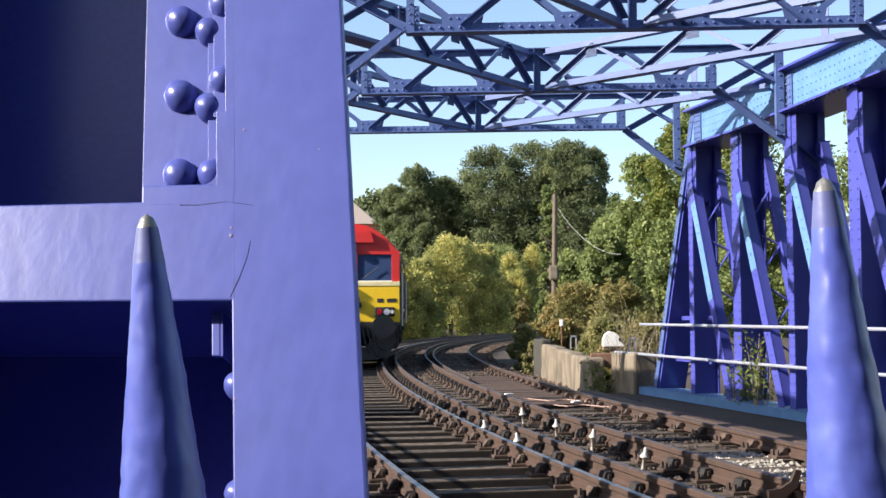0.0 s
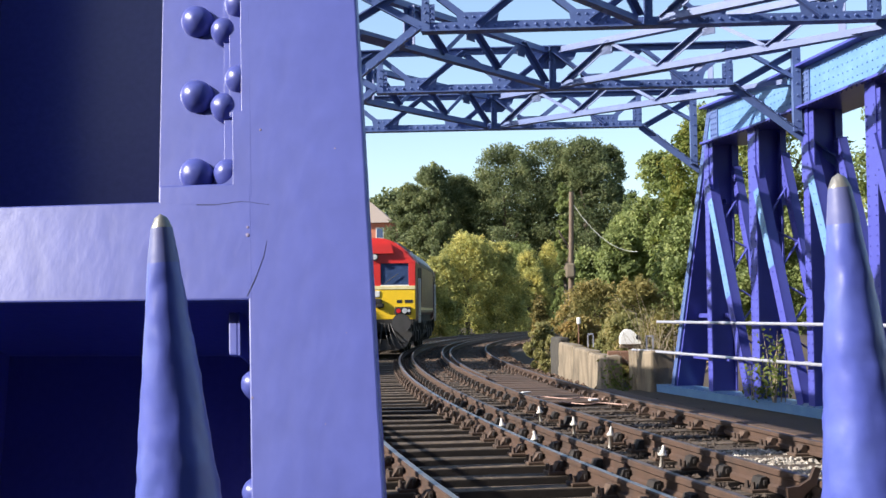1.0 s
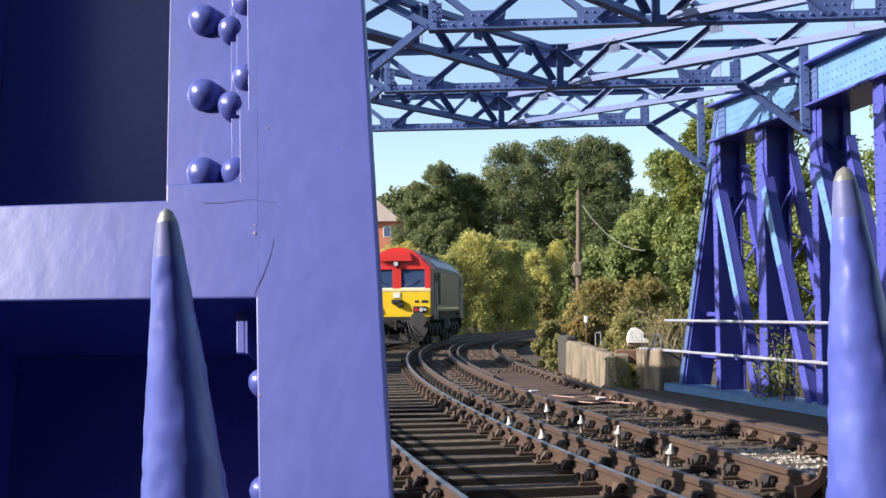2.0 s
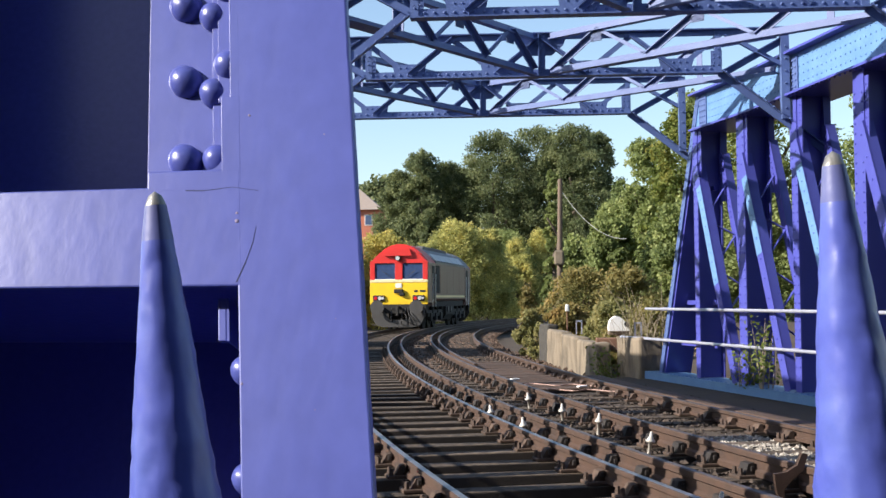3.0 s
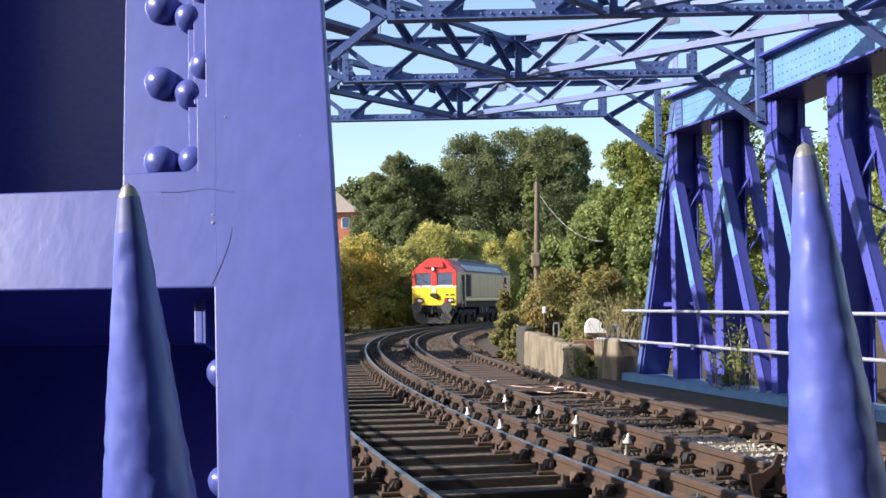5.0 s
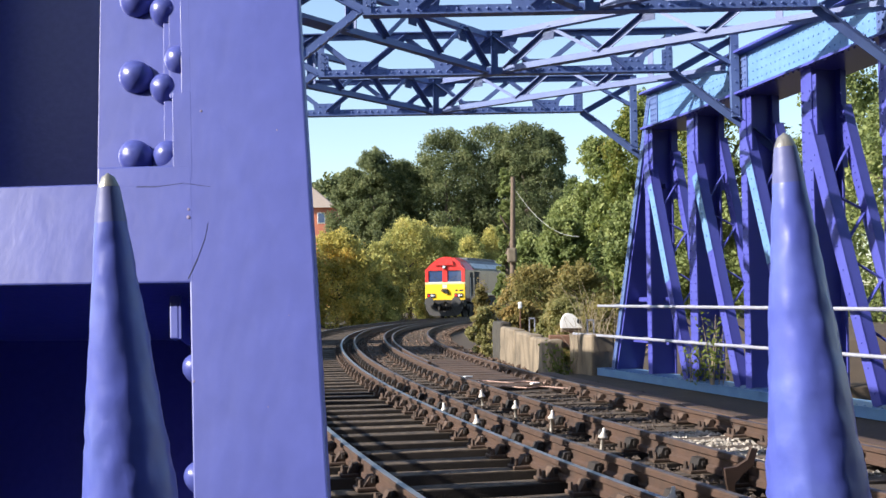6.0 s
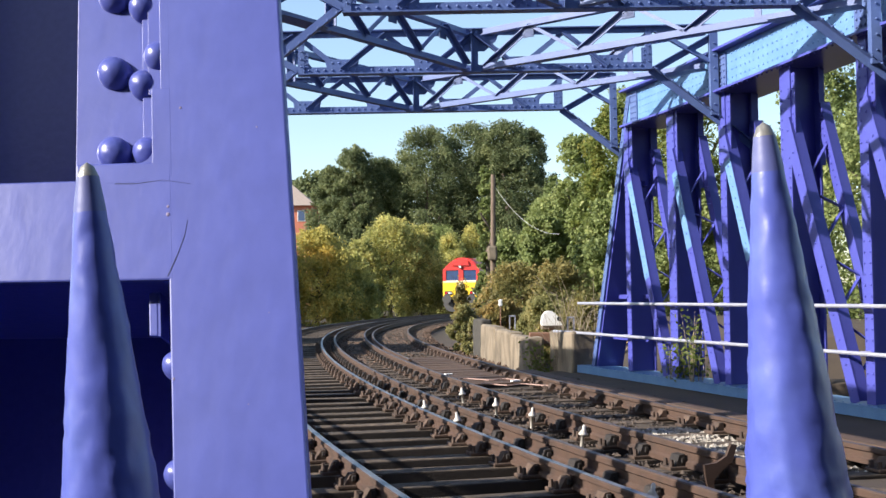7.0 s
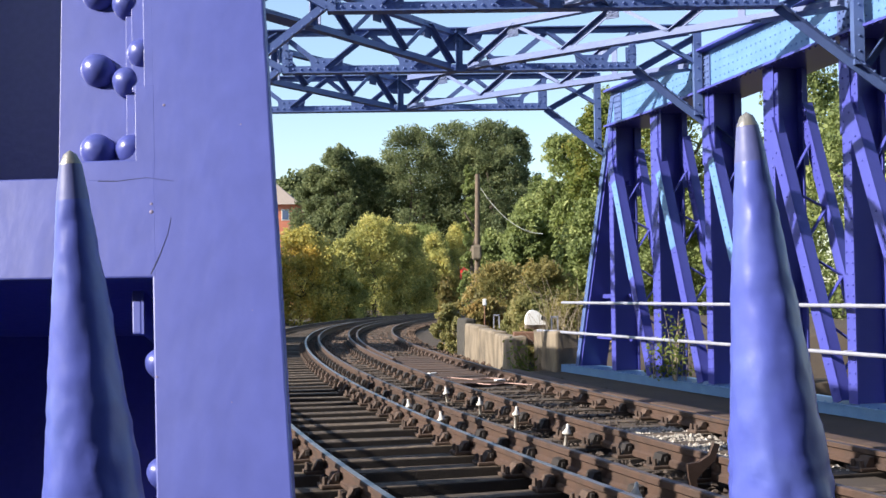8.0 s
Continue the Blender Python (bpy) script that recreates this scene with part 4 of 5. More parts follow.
def tree(name, x, y, z0, width, height, low, mat, count, size, seed, label, clumps=60, category="tree", shoulder=0.4):
    """A tree or bush: crown from z0+low to z0+height."""
    thing = empty(name, pose(x, y, z0))
    trunk(thing, height * 0.72, max(0.04, height * 0.022), seed, 6, width * 0.3)
    crown(thing, width, height, low, shoulder, clumps, count, size, mat, seed)
    return tagged(thing, label, category)


# ---- locomotive ----
def section(bm, prof, y0, y1):
    """A closed profile (x, z) drawn out from y0 to y1."""
    a = [bm.verts.new((x, y0, z)) for x, z in prof]
    b = [bm.verts.new((x, y1, z)) for x, z in prof]
    n = len(prof)
    for i in range(n):
        bm.faces.new((a[i], a[(i + 1) % n], b[(i + 1) % n], b[i]))
    bm.faces.new(a[::-1])
    bm.faces.new(b)
    return bm


def arc_roof(half, spring, crown, n=12):
    """Points of a curved roof from the left eaves to the right."""
    out = []
    for i in range(n + 1):
        u = -1 + 2 * i / n
        out.append((half * u, spring + (crown - spring) * (1 - abs(u) ** 2.2)))
    return out


def wheel_mesh():
    bm = bmesh.new()
    for s in (-1, 1):
        rod(bm, (s * 0.70, 0, 0), (s * 0.82, 0, 0), 0.53, n=24)
        rod(bm, (s * 0.68, 0, 0), (s * 0.71, 0, 0), 0.56, n=24)
        for k in range(6):
            a = k * math.pi / 3
            rod(bm, (s * 0.82, 0.3 * math.cos(a), 0.3 * math.sin(a)), (s * 0.835, 0.3 * math.cos(a), 0.3 * math.sin(a)), 0.06, n=8)
    rod(bm, (-0.7, 0, 0), (0.7, 0, 0), 0.09, n=10)
    return bm


LOCO_WHEELS = []


def locomotive():
    """A diesel locomotive; its rear end, the one in view, faces -y at y = 0."""
    thing = empty("diesel_locomotive")

    def put(name, bm, mat, parent=None, label="", smooth=False):
        return part(name, bm, mat, parent or thing, label, smooth)

    L = 12.2
    # body between the cabs
    bm = bmesh.new()
    section(bm, [(-1.20, 1.25), (1.20, 1.25), (1.30, 1.35), (1.30, 2.98), (-1.30, 2.98), (-1.30, 1.35)], 1.9, L - 1.9)
    body = put("body", bm, L_MAROON, label="dull maroon body side")
    bm = bmesh.new()
    roof = arc_roof(1.30, 2.985, 3.80)
    section(bm, roof, 1.9, L - 1.9)
    put("roof", bm, L_GREY, smooth=False, label="grey curved roof")
    bm = bmesh.new()
    box(bm, -0.55, 0.55, 3.0, L - 3.2, 3.6, 3.82, bevel=0.05)
    for k in range(5):
        box(bm, -0.42, 0.42, 3.3 + 1.15 * k, 4.1 + 1.15 * k, 3.8, 3.85, bevel=0.02)
    put("roof_grilles", bm, L_ROOF)
    for k in range(5):
        for sx in (-1, 1):
            bm = bmesh.new()
            y0 = 2.1 + 1.62 * k
            a, b = Vector((sx * 1.27, 0, 3.10)), Vector((sx * 0.98, 0, 3.42))
            bar(bm, (a + b) / 2 + Vector((0, y0, 0)), (a + b) / 2 + Vector((0, y0 + 1.5, 0)), (b - a).length, 0.05, (b - a).normalized())
            put("roof_panel", bm, L_SILVER, label="silver roof panel")
    bm = bmesh.new()
    box(bm, 1.302, 1.31, 2.0, L - 2.0, 1.42, 1.52)
    box(bm, -1.31, -1.302, 2.0, L - 2.0, 1.42, 1.52)
    put("side_band", bm, L_CREAM, body, "thin cream line along the side")
    for y0 in (2.0, 3.1, 4.9, 6.7, 8.5):
        for sx in (-1, 1):
            bm = bmesh.new()
            box(bm, sx * 1.305 - 0.008, sx * 1.305 + 0.008, y0, y0 + (1.78 if y0 > 3 else 0.95), 1.62, 2.9, bevel=0.01)
            put("side_panel", bm, L_MAROON if y0 > 3 else L_BLACK, body)
    bm = bmesh.new()
    for sx in (-1, 1):
        box(bm, sx * 1.27 - 0.06, sx * 1.27 + 0.06, 1.92, L - 1.92, 2.98, 3.06)
    put("gutter", bm, L_GREY, body)
    # cabs
    for y0, d in ((0.0, 1), (L, -1)):
        def yy(v):
            return y0 + d * v
        bm = bmesh.new()
        lo, hi = sorted((yy(0.10), yy(1.9)))
        section(bm, [(-1.22, 1.05), (1.22, 1.05), (1.32, 1.2), (1.32, 2.98), (-1.32, 2.98), (-1.32, 1.2)], lo, hi)
        cab = put("cab", bm, L_MAROON)
        bm = bmesh.new()
        lo, hi = sorted((yy(0.30), yy(1.9)))
        section(bm, arc_roof(1.32, 2.985, 3.82), lo, hi)
        put("cab_roof", bm, L_RED if d > 0 else L_GREY, cab, "curved cab roof")
        # brow over the windows
        bm = bmesh.new()
        lo, hi = sorted((yy(0.02), yy(0.30)))
        section(bm, arc_roof(1.30, 2.99, 3.72), lo, hi)
        put("cab_brow", bm, L_RED, cab)
        bm = bmesh.new()
        lo, hi = sorted((yy(-0.10), yy(0.02)))
        section(bm, [(-0.62, 3.28), (0.62, 3.28), (0.52, 3.58), (-0.52, 3.58)], lo, hi)
        put("number_box", bm, L_RED, cab)
        # window surround
        bm = bmesh.new()
        lo, hi = sorted((yy(0.0), yy(0.1)))
        for x0, x1 in ((-1.31, -1.09), (-0.17, 0.17), (1.09, 1.31)):
            box(bm, x0, x1, lo, hi, 2.22, 2.99, bevel=0.01)
        box(bm, -1.31, 1.31, lo, hi, 2.96, 3.05)
        put("window_pillar", bm, L_RED, cab)
        for sx in (-1, 1):
            bm = bmesh.new()
            lo, hi = sorted((yy(0.05), yy(0.07)))
            box(bm, sx * 0.63 - 0.47, sx * 0.63 + 0.47, lo, hi, 2.24, 2.97)
            win = put("windscreen", bm, GLASS_DARK, cab, "dark glossy windscreen")
            bm = bmesh.new()
            lo, hi = sorted((yy(-0.01), yy(0.05)))
            box(bm, sx * 0.63 - 0.47, sx * 0.63 + 0.47, lo, hi, 2.19, 2.25)
            put("window_sill", bm, WHITE, win)
            bm = bmesh.new()
            rod(bm, (sx * 0.3, yy(-0.01), 2.3), (sx * 0.75, yy(-0.01), 2.62), 0.012, n=5)
            put("wiper", bm, L_RUBBER, win)
            # lamp cluster
            bm = bmesh.new()
            lo, hi = sorted((yy(-0.09), yy(0.0)))
            box(bm, sx * 0.90 - 0.27, sx * 0.90 + 0.27, lo, hi, 1.27, 1.53, bevel=0.03)
            lamp = put("lamp_cluster", bm, L_BLACK, cab)
            bm = bmesh.new()
            rod(bm, (sx * 0.90 + 0.06, yy(-0.08), 1.40), (sx * 0.90 + 0.06, yy(-0.115), 1.40), 0.085, n=14)
            rod(bm, (sx * 0.90 + 0.2, yy(-0.08), 1.40), (sx * 0.90 + 0.2, yy(-0.11), 1.40), 0.055, n=12)
            put("headlight", bm, LENS_CLEAR, lamp)
            bm = bmesh.new()
            rod(bm, (sx * 0.90 - 0.14, yy(-0.08), 1.40), (sx * 0.90 - 0.14, yy(-0.11), 1.40), 0.075, n=12)
            put("tail_light", bm, LENS_RED, lamp)
            # buffers
            bm = bmesh.new()
            rod(bm, (sx * 0.88, yy(0.1), 1.0), (sx * 0.88, yy(-0.45), 1.0), 0.12, n=14)
            rod(bm, (sx * 0.88, yy(-0.45), 1.0), (sx * 0.88, yy(-0.50), 1.0), 0.31, n=20)
            put("buffer", bm, L_PLOUGH)
            # side door and window of the cab
            bm = bmesh.new()
            lo, hi = sorted((yy(1.05), yy(1.6)))
            box(bm, sx * 1.325 - 0.012, sx * 1.325 + 0.012, lo, hi, 1.35, 2.85, bevel=0.01)
            put("cab_door", bm, L_BLACK, cab)
            for v in (0.97, 1.68):
                bm = bmesh.new()
                rod(bm, (sx * 1.36, yy(v), 1.0), (sx * 1.36, yy(v), 2.5), 0.018, n=6)
                put("grab_rail", bm, WHITE, cab)
        # lower front
        bm = bmesh.new()
        lo, hi = sorted((yy(-0.02), yy(0.1)))
        box(bm, -1.31, 1.31, lo, hi, 1.12, 2.10, bevel=0.02)
        nose = put("nose_panel", bm, L_YELLOW, cab, "yellow warning panel")
        bm = bmesh.new()
        lo, hi = sorted((yy(-0.035), yy(0.1)))
        box(bm, -1.31, 1.31, lo, hi, 2.10, 2.22, bevel=0.01)
        put("cream_band", bm, L_CREAM, cab)
        bm = bmesh.new()
        lo, hi = sorted((yy(-0.05), yy(-0.02)))
        box(bm, -0.14, 0.14, lo, hi, 1.86, 2.06, bevel=0.01)
        put("crest", bm, WHITE, nose, "small pale badge")
        bm = bmesh.new()
        lo, hi = sorted((yy(-0.16), yy(-0.02)))
        box(bm, -0.20, 0.22, lo, hi, 1.62, 1.80, bevel=0.04)
        box(bm, 0.05, 0.28, lo, hi, 1.50, 1.66, bevel=0.04)
        put("jumper_socket", bm, L_BLACK, nose)
        lo, hi = sorted((yy(-0.03), yy(-0.02)))
        for x0, x1 in ((0.70, 0.86), (0.96, 1.22)):
            bm = bmesh.new()
            box(bm, x0, x1, lo, hi, 1.66, 1.76)
            put("number_bar", bm, L_INK, nose)
        bm = bmesh.new()
        rod(bm, (-0.02, yy(0.02), 3.17), (-0.02, yy(-0.12), 3.17), 0.12, n=16)
        top = put("marker_lamp", bm, L_BLACK, cab)
        bm = bmesh.new()
        rod(bm, (-0.02, yy(-0.12), 3.17), (-0.02, yy(-0.13), 3.17), 0.09, n=16)
        put("lens", bm, LENS_CLEAR, top)
        # buffer beam, plough, hoses, coupling
        bm = bmesh.new()
        lo, hi = sorted((yy(-0.02), yy(0.35)))
        box(bm, -1.25, 1.25, lo, hi, 0.72, 1.12, bevel=0.02)
        put("buffer_beam", bm, L_BLACK)
        bm = bmesh.new()
        lo, hi = sorted((yy(-0.20), yy(-0.12)))
        v = [(-1.22, 0.62), (-1.0, 0.22), (-0.7, 0.12), (0.7, 0.12), (1.0, 0.22), (1.22, 0.62), (1.15, 0.95), (0.62, 0.8), (0.4, 0.45), (-0.4, 0.45), (-0.62, 0.8), (-1.15, 0.95)]
        section(bm, v, lo, hi)
        put("snow_plough", bm, L_PLOUGH, label="grey steel obstacle plough")
        for k, (x0, x1, z1) in enumerate(((0.30, 0.55, 0.35), (0.42, 0.80, 0.25), (0.22, 0.15, 0.3), (-0.3, -0.25, 0.4), (0.5, 1.0, 0.4))):
            bm = bmesh.new()
            p = Vector((x0, yy(-0.05), 0.98))
            for i in range(1, 9):
                u = i / 8
                q = Vector((x0 + (x1 - x0) * u, yy(-0.05 - 0.28 * math.sin(u * math.pi) ** 0.7), 0.98 - (0.98 - z1) * math.sin(u * 1.9) / math.sin(1.9) if u < 0.95 else z1))
                rod(bm, p, q, 0.022, n=6)
                p = q
            put("brake_hose", bm, L_RUBBER)
        bm = bmesh.new()
        rod(bm, (0, yy(0.0), 1.0), (0, yy(-0.35), 1.0), 0.06, n=8)
        box(bm, -0.06, 0.06, *sorted((yy(-0.42), yy(-0.2))), 0.62, 1.0, bevel=0.02)
        put("coupling", bm, L_BLACK)
    # underframe, tank, bogies
    bm = bmesh.new()
    box(bm, -1.2, 1.2, 0.4, L - 0.4, 1.0, 1.26)
    put("underframe", bm, L_BLACK)
    bm = bmesh.new()
    section(bm, [(-1.05, 0.35), (1.05, 0.35), (1.22, 0.6), (1.22, 1.02), (-1.22, 1.02), (-1.22, 0.6)], 5.0, 7.2)
    put("fuel_tank", bm, L_BLACK)
    for yv in (5.5, 6.4):
        bm = bmesh.new()
        rod(bm, (1.2, yv, 0.85), (1.26, yv, 0.85), 0.16, n=12)
        put("air_reservoir", bm, L_PLOUGH)
    for c in (2.75, L - 2.75):
        bm = bmesh.new()
        for sx in (-1, 1):
            section_box = (sx * 1.08 - 0.07, sx * 1.08 + 0.07)
            box(bm, *section_box, c - 1.85, c + 1.85, 0.55, 0.85, bevel=0.03)
            for a in (-1.25, 0, 1.25):
                box(bm, sx * 1.12 - 0.09, sx * 1.12 + 0.09, c + a - 0.22, c + a + 0.22, 0.36, 0.72, bevel=0.03)
                rod(bm, (sx * 1.1, c + a + 0.42, 0.6), (sx * 1.1, c + a + 0.42, 1.0), 0.10, n=8)
        box(bm, -0.8, 0.8, c - 0.3, c + 0.3, 0.6, 1.0)
        bogie = put("bogie", bm, L_BLACK)
        for a in (-1.25, 0, 1.25):
            w = put("wheelset", wheel_mesh(), L_BLACK, bogie)
            w.matrix_basis = pose(0, c + a, 0.53)
            LOCO_WHEELS.append((w, c + a))
    return tagged(thing, "red and yellow diesel locomotive with maroon sides, running on rails", "locomotive")


LOCO = locomotive()


# ---- trees and bushes ----
def place_plants():
    D, Yl, Li = LEAF_DARK, LEAF_YELLOW, LEAF_LIGHT
    big = "tall dark green tree with a dense crown behind the railway"
    for i, (x, y, w, h) in enumerate([(-11.6, 110, 5.6, 13.8), (-9.4, 108, 5.4, 15.3), (-7.0, 111, 6.4, 14.6), (-3.0, 110, 8.2, 17.4), (0.9, 112, 8.6, 18.0), (4.4, 109, 7.6, 17.7), (6.8, 112, 5.2, 17.4), (11.5, 119, 7.0, 13.0), (16.0, 121, 8.0, 12.0), (-9.5, 118, 9, 13.6), (2.5, 118, 11, 16.0), (-4.5, 117, 9, 14.0)]):
        tree("tree", x, y, -0.4, w, h, 1.0, D, 42000, 0.10, 10 + i, big, 300, "tree", 0.5)
    tree("tree", -23, 185, -0.4, 26, 20.8, 2.0, D, 20000, 0.40, 25, "distant dark green trees behind the brick house", 110)
    bush = "leafy yellow-green bush in autumn colour beside the track"
    for i, (x, y, w, h, mat) in enumerate([(-8.2, 68, 4.4, 5.6, LEAF_ORANGE), (-10.8, 66, 3.8, 5.9, LEAF_ORANGE), (-6.6, 71, 3.0, 4.4, Yl), (-4.9, 84, 5.0, 7.3, Yl), (-2.7, 86, 3.6, 6.9, Yl), (-6.9, 82, 3.4, 5.6, Yl), (-0.7, 95, 3.2, 6.6, Yl), (-1.6, 99, 4.4, 7.6, Li), (1.4, 101, 4.0, 7.6, Yl), (-5.0, 96, 5, 7.6, Li)]):
        tree("bush", x, y, -0.4, w * 1.3, h, -0.3, mat, 24000, 0.08, 40 + i, bush, 230, "bush", 0.05)
    green = "light green tree growing beside the end of the bridge"
    for i, (x, y, w, h) in enumerate([(3.5, 50, 2.8, 4.9), (5.3, 52, 3.4, 8.6), (7.3, 51, 4.2, 10.6), (9.8, 46, 5.0, 10.4), (12.2, 40, 5, 9.4), (12.2, 33, 5, 7.8), (13.0, 27, 5, 7.4), (12.5, 21, 4.5, 6.4), (14.0, 16.5, 4.5, 6.4), (4.6, 58, 4.0, 6.5), (2.3, 53, 2.4, 4.4), (6.4, 48.5, 3.6, 9.4), (8.3, 47, 4.4, 10.4), (6.0, 46, 3.6, 5.4), (8.0, 42, 4.0, 6.0)]):
        tree("tree", x, y, -0.3, w, h, 0.0, Li if i % 4 != 3 else LEAF_IVY, 20000, 0.078, 70 + i, green, 210, "tree", 0.35)
    # trees out of sight behind the end post, whose shade falls across the curve
    tree("tree", -12.0, 30.5, -0.4, 9.5, 6.7, 0.3, Li, 26000, 0.15, 110, "leafy tree beside the railway shading the curve", 110, "tree", 0.4)
    tree("tree", -15.5, 36.5, -0.4, 7.0, 7.8, 0.3, Li, 18000, 0.15, 111, "leafy tree beside the railway shading the curve", 90, "tree", 0.4)
    # ivy round the pole, russet bush beside the inner rail, brambles
    tree("ivy_bush", 1.06, 44.9, -0.4, 0.95, 6.6, -0.1, LEAF_LIGHT, 17000, 0.065, 90, "ivy and climbing leaves round a wooden pole", 120, "bush", 0.3)
    tree("bush", 0.06, 38.6, -0.4, 0.8, 2.05, -0.1, LEAF_RED, 9000, 0.042, 91, "russet leafy bush close beside the track", 90, "bush", 0.2)
    tree("bush", 0.12, 35.5, -0.4, 1.0, 1.45, -0.2, LEAF_TAN, 8000, 0.04, 95, "low green and russet bush close beside the track", 90, "bush", 0.2)
    tree("bush", 0.45, 33.0, -0.4, 0.9, 1.0, -0.2, LEAF_TAN, 5000, 0.035, 97, "low green and russet bush close beside the track", 70, "bush", 0.2)
    for x, y, w, h, mat, k in ((1.9, 41.0, 3.0, 2.7, LEAF_BROWN, 92), (3.2, 38.5, 2.8, 2.7, LEAF_BROWN, 94), (3.4, 31.0, 2.2, 1.6, LEAF_BROWN, 93), (1.3, 37.0, 1.6, 1.5, LEAF_RED, 96), (2.4, 33.5, 1.8, 1.6, LEAF_TAN, 98), (2.4, 28.5, 1.4, 1.1, LEAF_BROWN, 99)):
        tree("bramble_bush", x, y, -0.3, w, h, -0.1, mat, 9000, 0.052, k, "bronze bramble thicket behind the low wall" if mat is LEAF_BROWN else "russet and green thicket behind the low wall", 110, "bush", 0.25)


place_plants()


def weed(x, y, z, h, n, r, seed, label, mat_leaf, leaf=0.03, lean=0.4):
    """A straggling plant: thin stems, with or without leaves."""
    rnd = random.Random(seed)
    thing = empty("weed", pose(x, y, z))
    tips = []
    for i in range(n):
        a = rnd.uniform(0, 6.28)
        bm = bmesh.new()
        p = Vector((rnd.uniform(-r, r), rnd.uniform(-r, r) * 0.6, 0))
        top = h * rnd.uniform(0.5, 1.0)
        dx, dy = math.cos(a) * lean * rnd.random(), math.sin(a) * lean * 0.5 * rnd.random()
        for k in range(1, 6):
            u = k / 5
            q = Vector((p.x + dx * h / 5 * (0.4 + u), p.y + dy * h / 5, top * u))
            rod(bm, p, q, 0.008 * (1.1 - 0.8 * (u - 0.2)), 0.008 * (1.1 - 0.8 * u), n=5)
            p = q
            tips.append(q)
        part("stem", bm, TWIG, thing)
    if mat_leaf is not None:
        leaves("foliage", [(tuple(t), (leaf * 4, leaf * 4, leaf * 4)) for t in tips], n * 40, leaf, mat_leaf, thing, seed)
    tagged(thing, label, "plant")


weed(0.06, 38.6, 0.8, 1.2, 7, 0.18, 6, "thin russet stems rising from a trackside bush", LEAF_RED, 0.035, 0.12)
weed(2.05, 22.3, -0.42, 1.9, 34, 0.30, 1, "tangle of dry leafless stems beside the bridge end", None, lean=0.5)
weed(2.5, 23.2, -0.42, 2.1, 26, 0.35, 2, "tangle of dry leafless stems beside the bridge end", None, lean=0.5)
weed(1.48, 22.4, -0.42, 0.8, 10, 0.12, 3, "green weed growing between concrete blocks", LEAF_IVY, 0.035)
_w = g(4.0, -0.02, 0.03)
weed(_w.x, _w.y, _w.z, 1.05, 7, 0.12, 4, "straggly green weed climbing the blue girder", LEAF_IVY, 0.03, 0.2)
_w = g(3.4, -0.02, 0.03)
weed(_w.x, _w.y, _w.z, 0.55, 6, 0.2, 5, "straggly green weed climbing the blue girder", LEAF_IVY, 0.03, 0.2)


# ---- pole, wall, boxes, house ----
def utility_pole():
    thing = empty("utility_pole", pose(1.22, 44.0, -0.4))
    bm = bmesh.new()
    rod(bm, (0, 0, 0), (0.10, 0, 6.15), 0.12, 0.085, n=12)
    part("pole", bm, WOOD_POLE, thing)
    bm = bmesh.new()
    box(bm, -0.16, 0.20, -0.28, -0.1, 2.95, 3.50, bevel=0.07)
    part("junction_box", bm, CONCRETE, thing, "weathered grey box")
    bm = bmesh.new()
    p = Vector((0.12, 0, 5.75))
    for i in range(1, 19):
        u = i / 18
        q = Vector((0.12 + 2.3 * u, -1.0 * u, 3.85 + 1.9 * (1 - u) ** 2))
        rod(bm, p, q, 0.010, n=5)
        p = q
    part("slack_wire", bm, CABLE, thing)
    tagged(thing, "weathered wooden pole with a pale box and slack wire", "utility pole")


utility_pole()


def worn_block(parent, x0, x1, y0, y1, z1, seed, mat=CONCRETE):
    """A cast block with chipped edges."""
    bm = bmesh.new()
    box(bm, x0, x1, y0, y1, 0, z1, bevel=0.05)
    bmesh.ops.subdivide_edges(bm, edges=bm.edges[:], cuts=3, use_grid_fill=True)
    for v in bm.verts:
        d = noise.noise_vector(v.co * 3.1 + Vector((seed, 0, 0))) * 0.03
        v.co += Vector((d.x, d.y, d.z if v.co.z > 0.1 else 0))
    part("block", bm, mat, parent)


def low_wall():
    thing = empty("concrete_wall", pose(1.31, 22.8, -0.42, 0, 0, 6.4))
    for k, (y0, y1) in enumerate(((0.0, 2.3), (2.32, 4.7), (4.72, 7.1))):
        worn_block(thing, 0.0, 0.30, y0, y1, 0.90 + 0.04 * k, k + 1)
    worn_block(thing, 0.0, 0.30, 7.12, 8.8, 1.10, 7, CONCRETE_DARK)
    tagged(thing, "low weathered concrete block wall beside the track", "wall")
    thing = empty("concrete_block", pose(2.00, 21.35, -0.42, 0, 0, 12))
    worn_block(thing, 0.0, 0.45, 0.0, 1.4, 1.04, 3)
    tagged(thing, "single weathered concrete block beside the bridge end", "block")


low_wall()


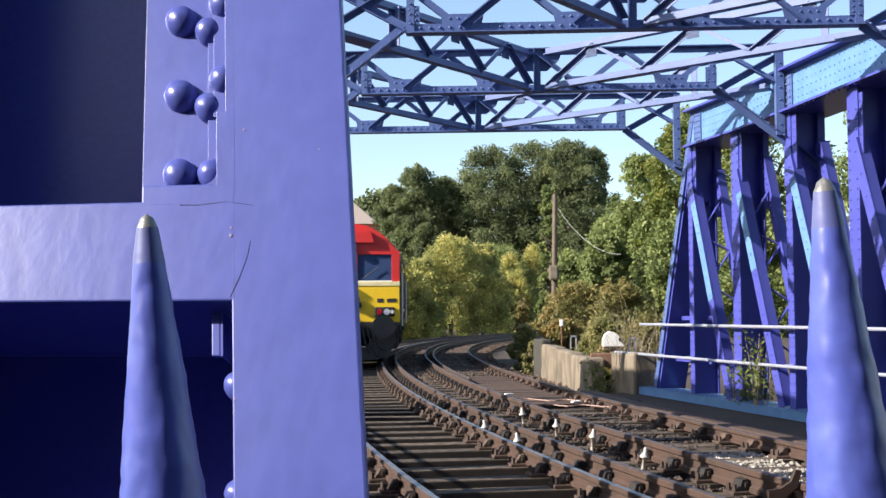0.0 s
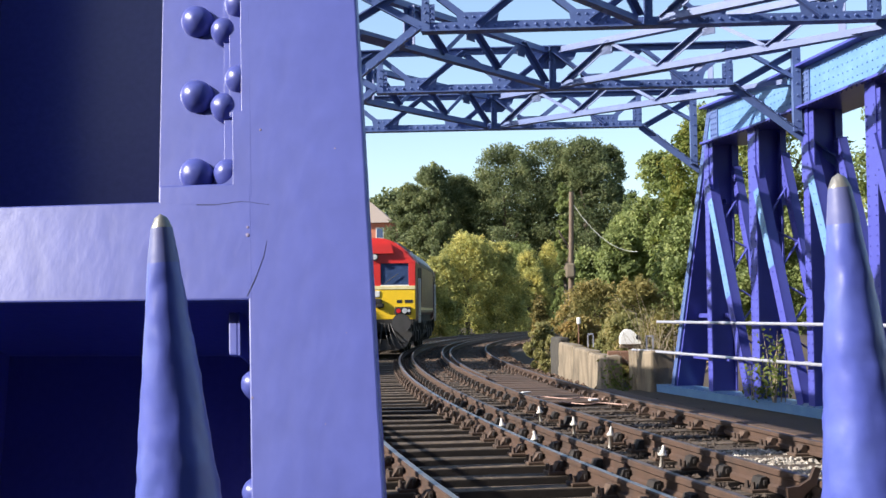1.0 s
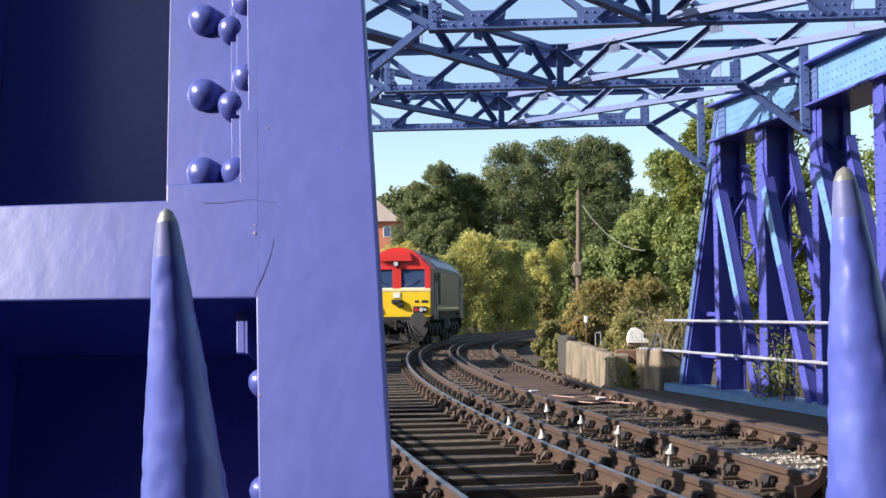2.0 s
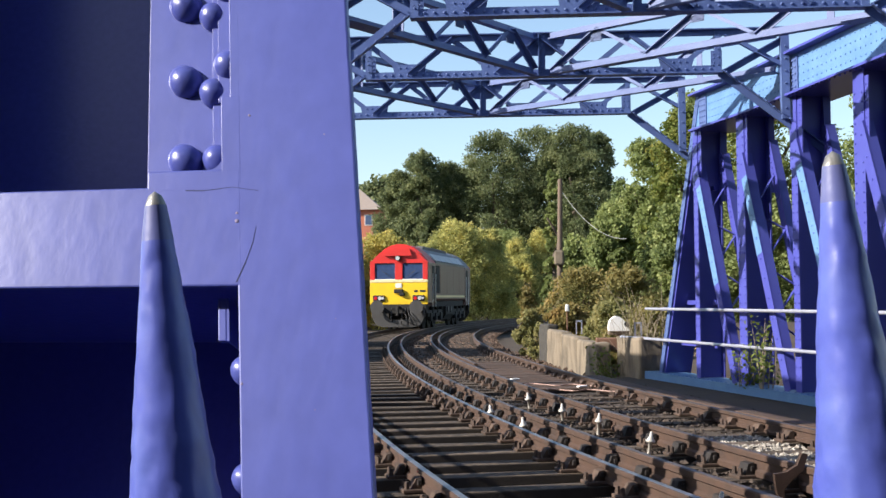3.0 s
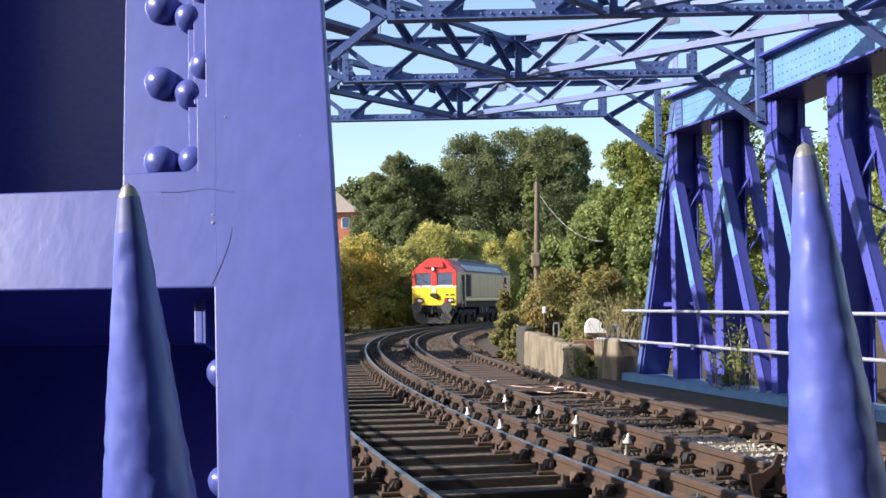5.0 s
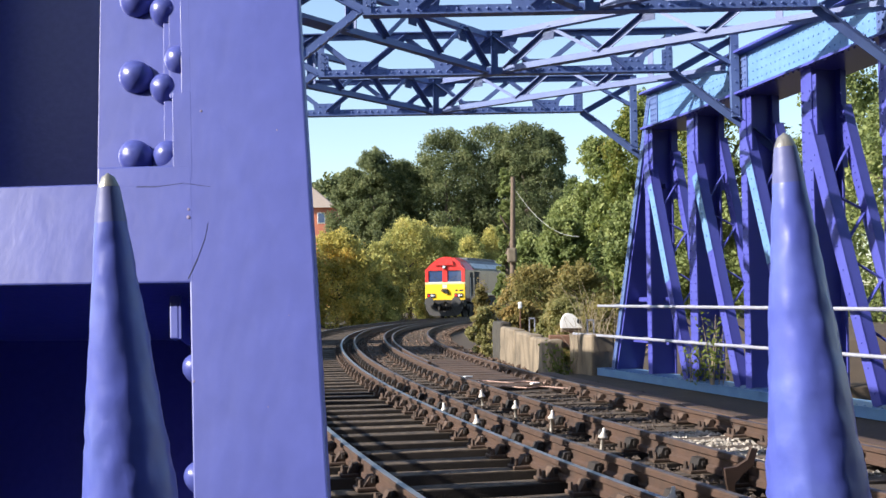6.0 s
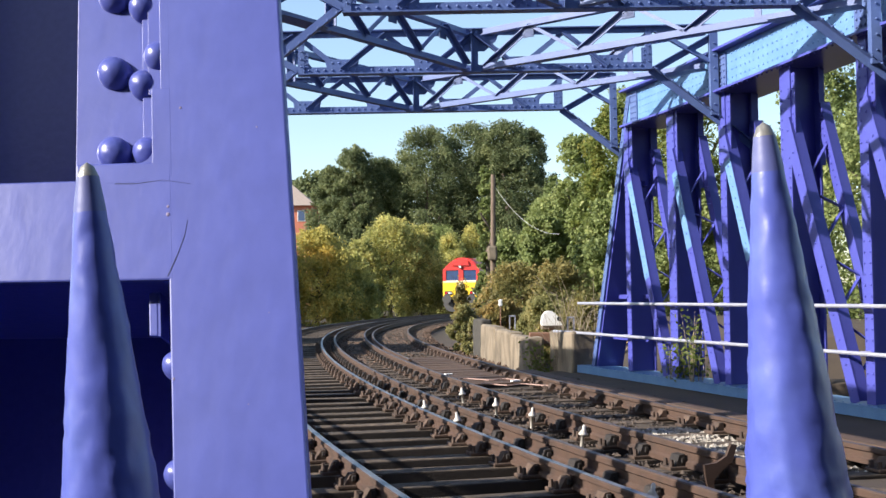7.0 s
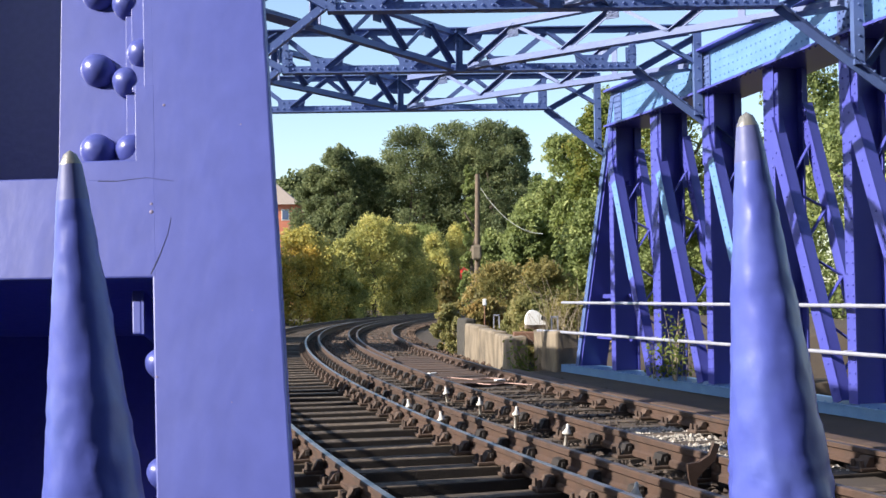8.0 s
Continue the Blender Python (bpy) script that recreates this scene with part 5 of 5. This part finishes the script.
def signal_lamp():
    thing = empty("ground_signal", pose(1.82, 23.6, -0.42))
    bm = bmesh.new()
    rod(bm, (0, 0, 0), (0, 0, 1.05), 0.04, n=8)
    part("stand", bm, RUSTY, thing)
    bm = bmesh.new()
    box(bm, -0.21, 0.21, -0.12, 0.2, 1.03, 1.11, bevel=0.02)
    part("tray", bm, CONCRETE, thing)
    bm = bmesh.new()
    prof = []
    for i in range(13):
        a = math.pi * i / 12
        prof.append((-0.20 * math.cos(a) - 0.05 * math.sin(a), 1.11 + 0.29 * math.sin(a) ** 1.2))
    section(bm, prof, -0.16, 0.26)
    part("hood", bm, WHITE, thing, "white curved hood")
    bm = bmesh.new()
    rod(bm, (0.14, -0.165, 1.24), (0.14, -0.2, 1.24), 0.05, n=12)
    part("aperture", bm, L_RUBBER, thing)
    tagged(thing, "small ground signal with a white hood", "signal")


signal_lamp()


def trackside_bits():
    t = empty("relay_box", pose(1.66, 23.4, -0.42))
    bm = bmesh.new()
    box(bm, -0.30, 0.30, -0.15, 0.15, 0.72, 0.98, bevel=0.02)
    part("body", bm, RUSTY, t)
    for x in (-0.24, 0.24):
        bm = bmesh.new()
        rod(bm, (x, 0, 0), (x, 0, 0.73), 0.03, n=6)
        part("leg", bm, RUSTY, t)
    tagged(t, "rusty steel trackside box on legs", "box")
    for x, y, z in ((1.14, 25.8, 0.61), (2.05, 22.0, 0.64)):
        bm = bmesh.new()
        box(bm, x - 0.07, x - 0.045, y, y + 0.04, z - 0.05, z + 0.24)
        box(bm, x + 0.045, x + 0.07, y, y + 0.04, z - 0.05, z + 0.24)
        box(bm, x - 0.07, x + 0.07, y, y + 0.04, z + 0.22, z + 0.25)
        tagged(part("hoop_bracket", bm, GALV), "small pale steel hoop bracket beside the wall", "bracket", group="hoops")
    bm = bmesh.new()
    box(bm, 1.0, 1.1, 30.47, 30.53, 1.0, 1.18, bevel=0.025)
    marker = empty("marker_post", pose(1.05, 30.5, -0.42))
    bmesh.ops.translate(bm, vec=(-1.05, -30.5, 0.42), verts=bm.verts)
    part("plate", bm, WHITE, marker)
    bm = bmesh.new()
    rod(bm, (0, 0.0, 0), (0, 0.0, 1.44), 0.018, n=6)
    part("post", bm, RUSTY, marker)
    tagged(marker, "small white marker on a post among brambles", "marker")
    for k, (y, o) in enumerate(((19.6, 2.5), (18.3, 2.6))):
        bm = bmesh.new()
        p, d, side = track_at(s_of_y(y), o)
        p = p + UP * -0.10
        for i in range(1, 13):
            q, e, sd = track_at(s_of_y(y) - 0.05 * i + 0.2 * math.sin(i * 0.9 + k), o + 0.085 * i)
            q = q + UP * -0.10
            rod(bm, p, q, 0.010, n=6)
            p = q
        tagged(part("cable", bm, PINK), "faded pink cable lying across the boards", "cable", group="cables")
    for y, o in ((19.0, 3.3), (20.9, 2.55)):
        q, e, sd = track_at(s_of_y(y), o)
        bm = bmesh.new()
        box(bm, -0.09, 0.09, -0.04, 0.04, 0, 0.03, bevel=0.012)
        ob = part("white_marker_block", bm, WHITE)
        ob.matrix_basis = pose(q.x, q.y, -0.115, 0, 0, 35)
        tagged(ob, "small white block lying beside the rail", "marker", group="white blocks")


trackside_bits()


def ramp_end():
    """The flared end of a rail, bent up like a paddle on a stem."""
    p, d, side = track_at(s_of_y(8.8), 1.84)
    thing = empty("rail_end_bracket", pose(p.x, p.y, -0.30, 0, 0, 15))
    bm = bmesh.new()
    pts = [(-0.07, 0.20), (-0.02, 0.0), (0.0, 0.0), (0.0, 0.18), (0.06, 0.24), (0.16, 0.32), (0.20, 0.44), (0.15, 0.45), (0.11, 0.36), (0.02, 0.31), (-0.08, 0.30)]
    section(bm, pts, -0.02, 0.02)
    part("paddle", bm, RAIL_RUST, thing)
    bm = bmesh.new()
    box(bm, -0.10, 0.10, -0.10, 0.10, -0.03, 0.0, bevel=0.01)
    part("foot", bm, CHAIR, thing)
    tagged(thing, "rusty curved iron bracket at the end of a rail", "bracket")


ramp_end()


def house():
    thing = empty("brick_house", pose(-23.5, 150, -0.4))
    bm = bmesh.new()
    box(bm, -5, 5, 0, 8, 0, 13.2)
    wall = part("wall", bm, BRICK_HOUSE, thing)
    bm = bmesh.new()
    v = [bm.verts.new(p) for p in ((-5.5, -0.5, 13.2), (5.5, -0.5, 13.2), (5.5, 8.5, 13.2), (-5.5, 8.5, 13.2), (-1.5, 4, 16.6), (1.5, 4, 16.6))]
    for f in ((0, 1, 5, 4), (1, 2, 5), (2, 3, 4, 5), (3, 0, 4), (3, 2, 1, 0)):
        bm.faces.new([v[i] for i in f])
    part("roof", bm, ROOF_TILE, thing)
    for x in (-3.2, 1.4, 3.6):
        bm = bmesh.new()
        box(bm, x - 0.5, x + 0.5, -0.06, 0.05, 11.2, 12.6)
        w = part("window", bm, WHITE, wall, "white-framed window")
        bm = bmesh.new()
        box(bm, x - 0.4, x + 0.4, -0.09, -0.065, 11.3, 12.5)
        part("pane", bm, GLASS_DARK, w)
    tagged(thing, "distant red brick house with a hipped tiled roof", "house")


house()


# ---- what moves ----
def motions():
    rows, gone = [], []
    s0 = s_of_y(32.0)
    for i in range(0, 81):
        t = i / 10
        gone.append(6.66 * t + 0.065 * t * t)   # metres run since the start
        if i % 5 == 0:
            a, _, _ = track_at(s0 + gone[-1] + 2.75)
            b, _, _ = track_at(s0 + gone[-1] + 9.45)
            d = (b - a).normalized()
            p = a - d * 2.75
            rows.append((t, pose(p.x, p.y, 0.0, 0, 0, math.degrees(math.atan2(-d.x, d.y)))))
    walk(LOCO, rows)
    for w, y in LOCO_WHEELS:
        walk(w, [(i / 10, pose(0, y, 0.53, -math.degrees(gone[i] / 0.53), 0, 0)) for i in range(81)])


motions()
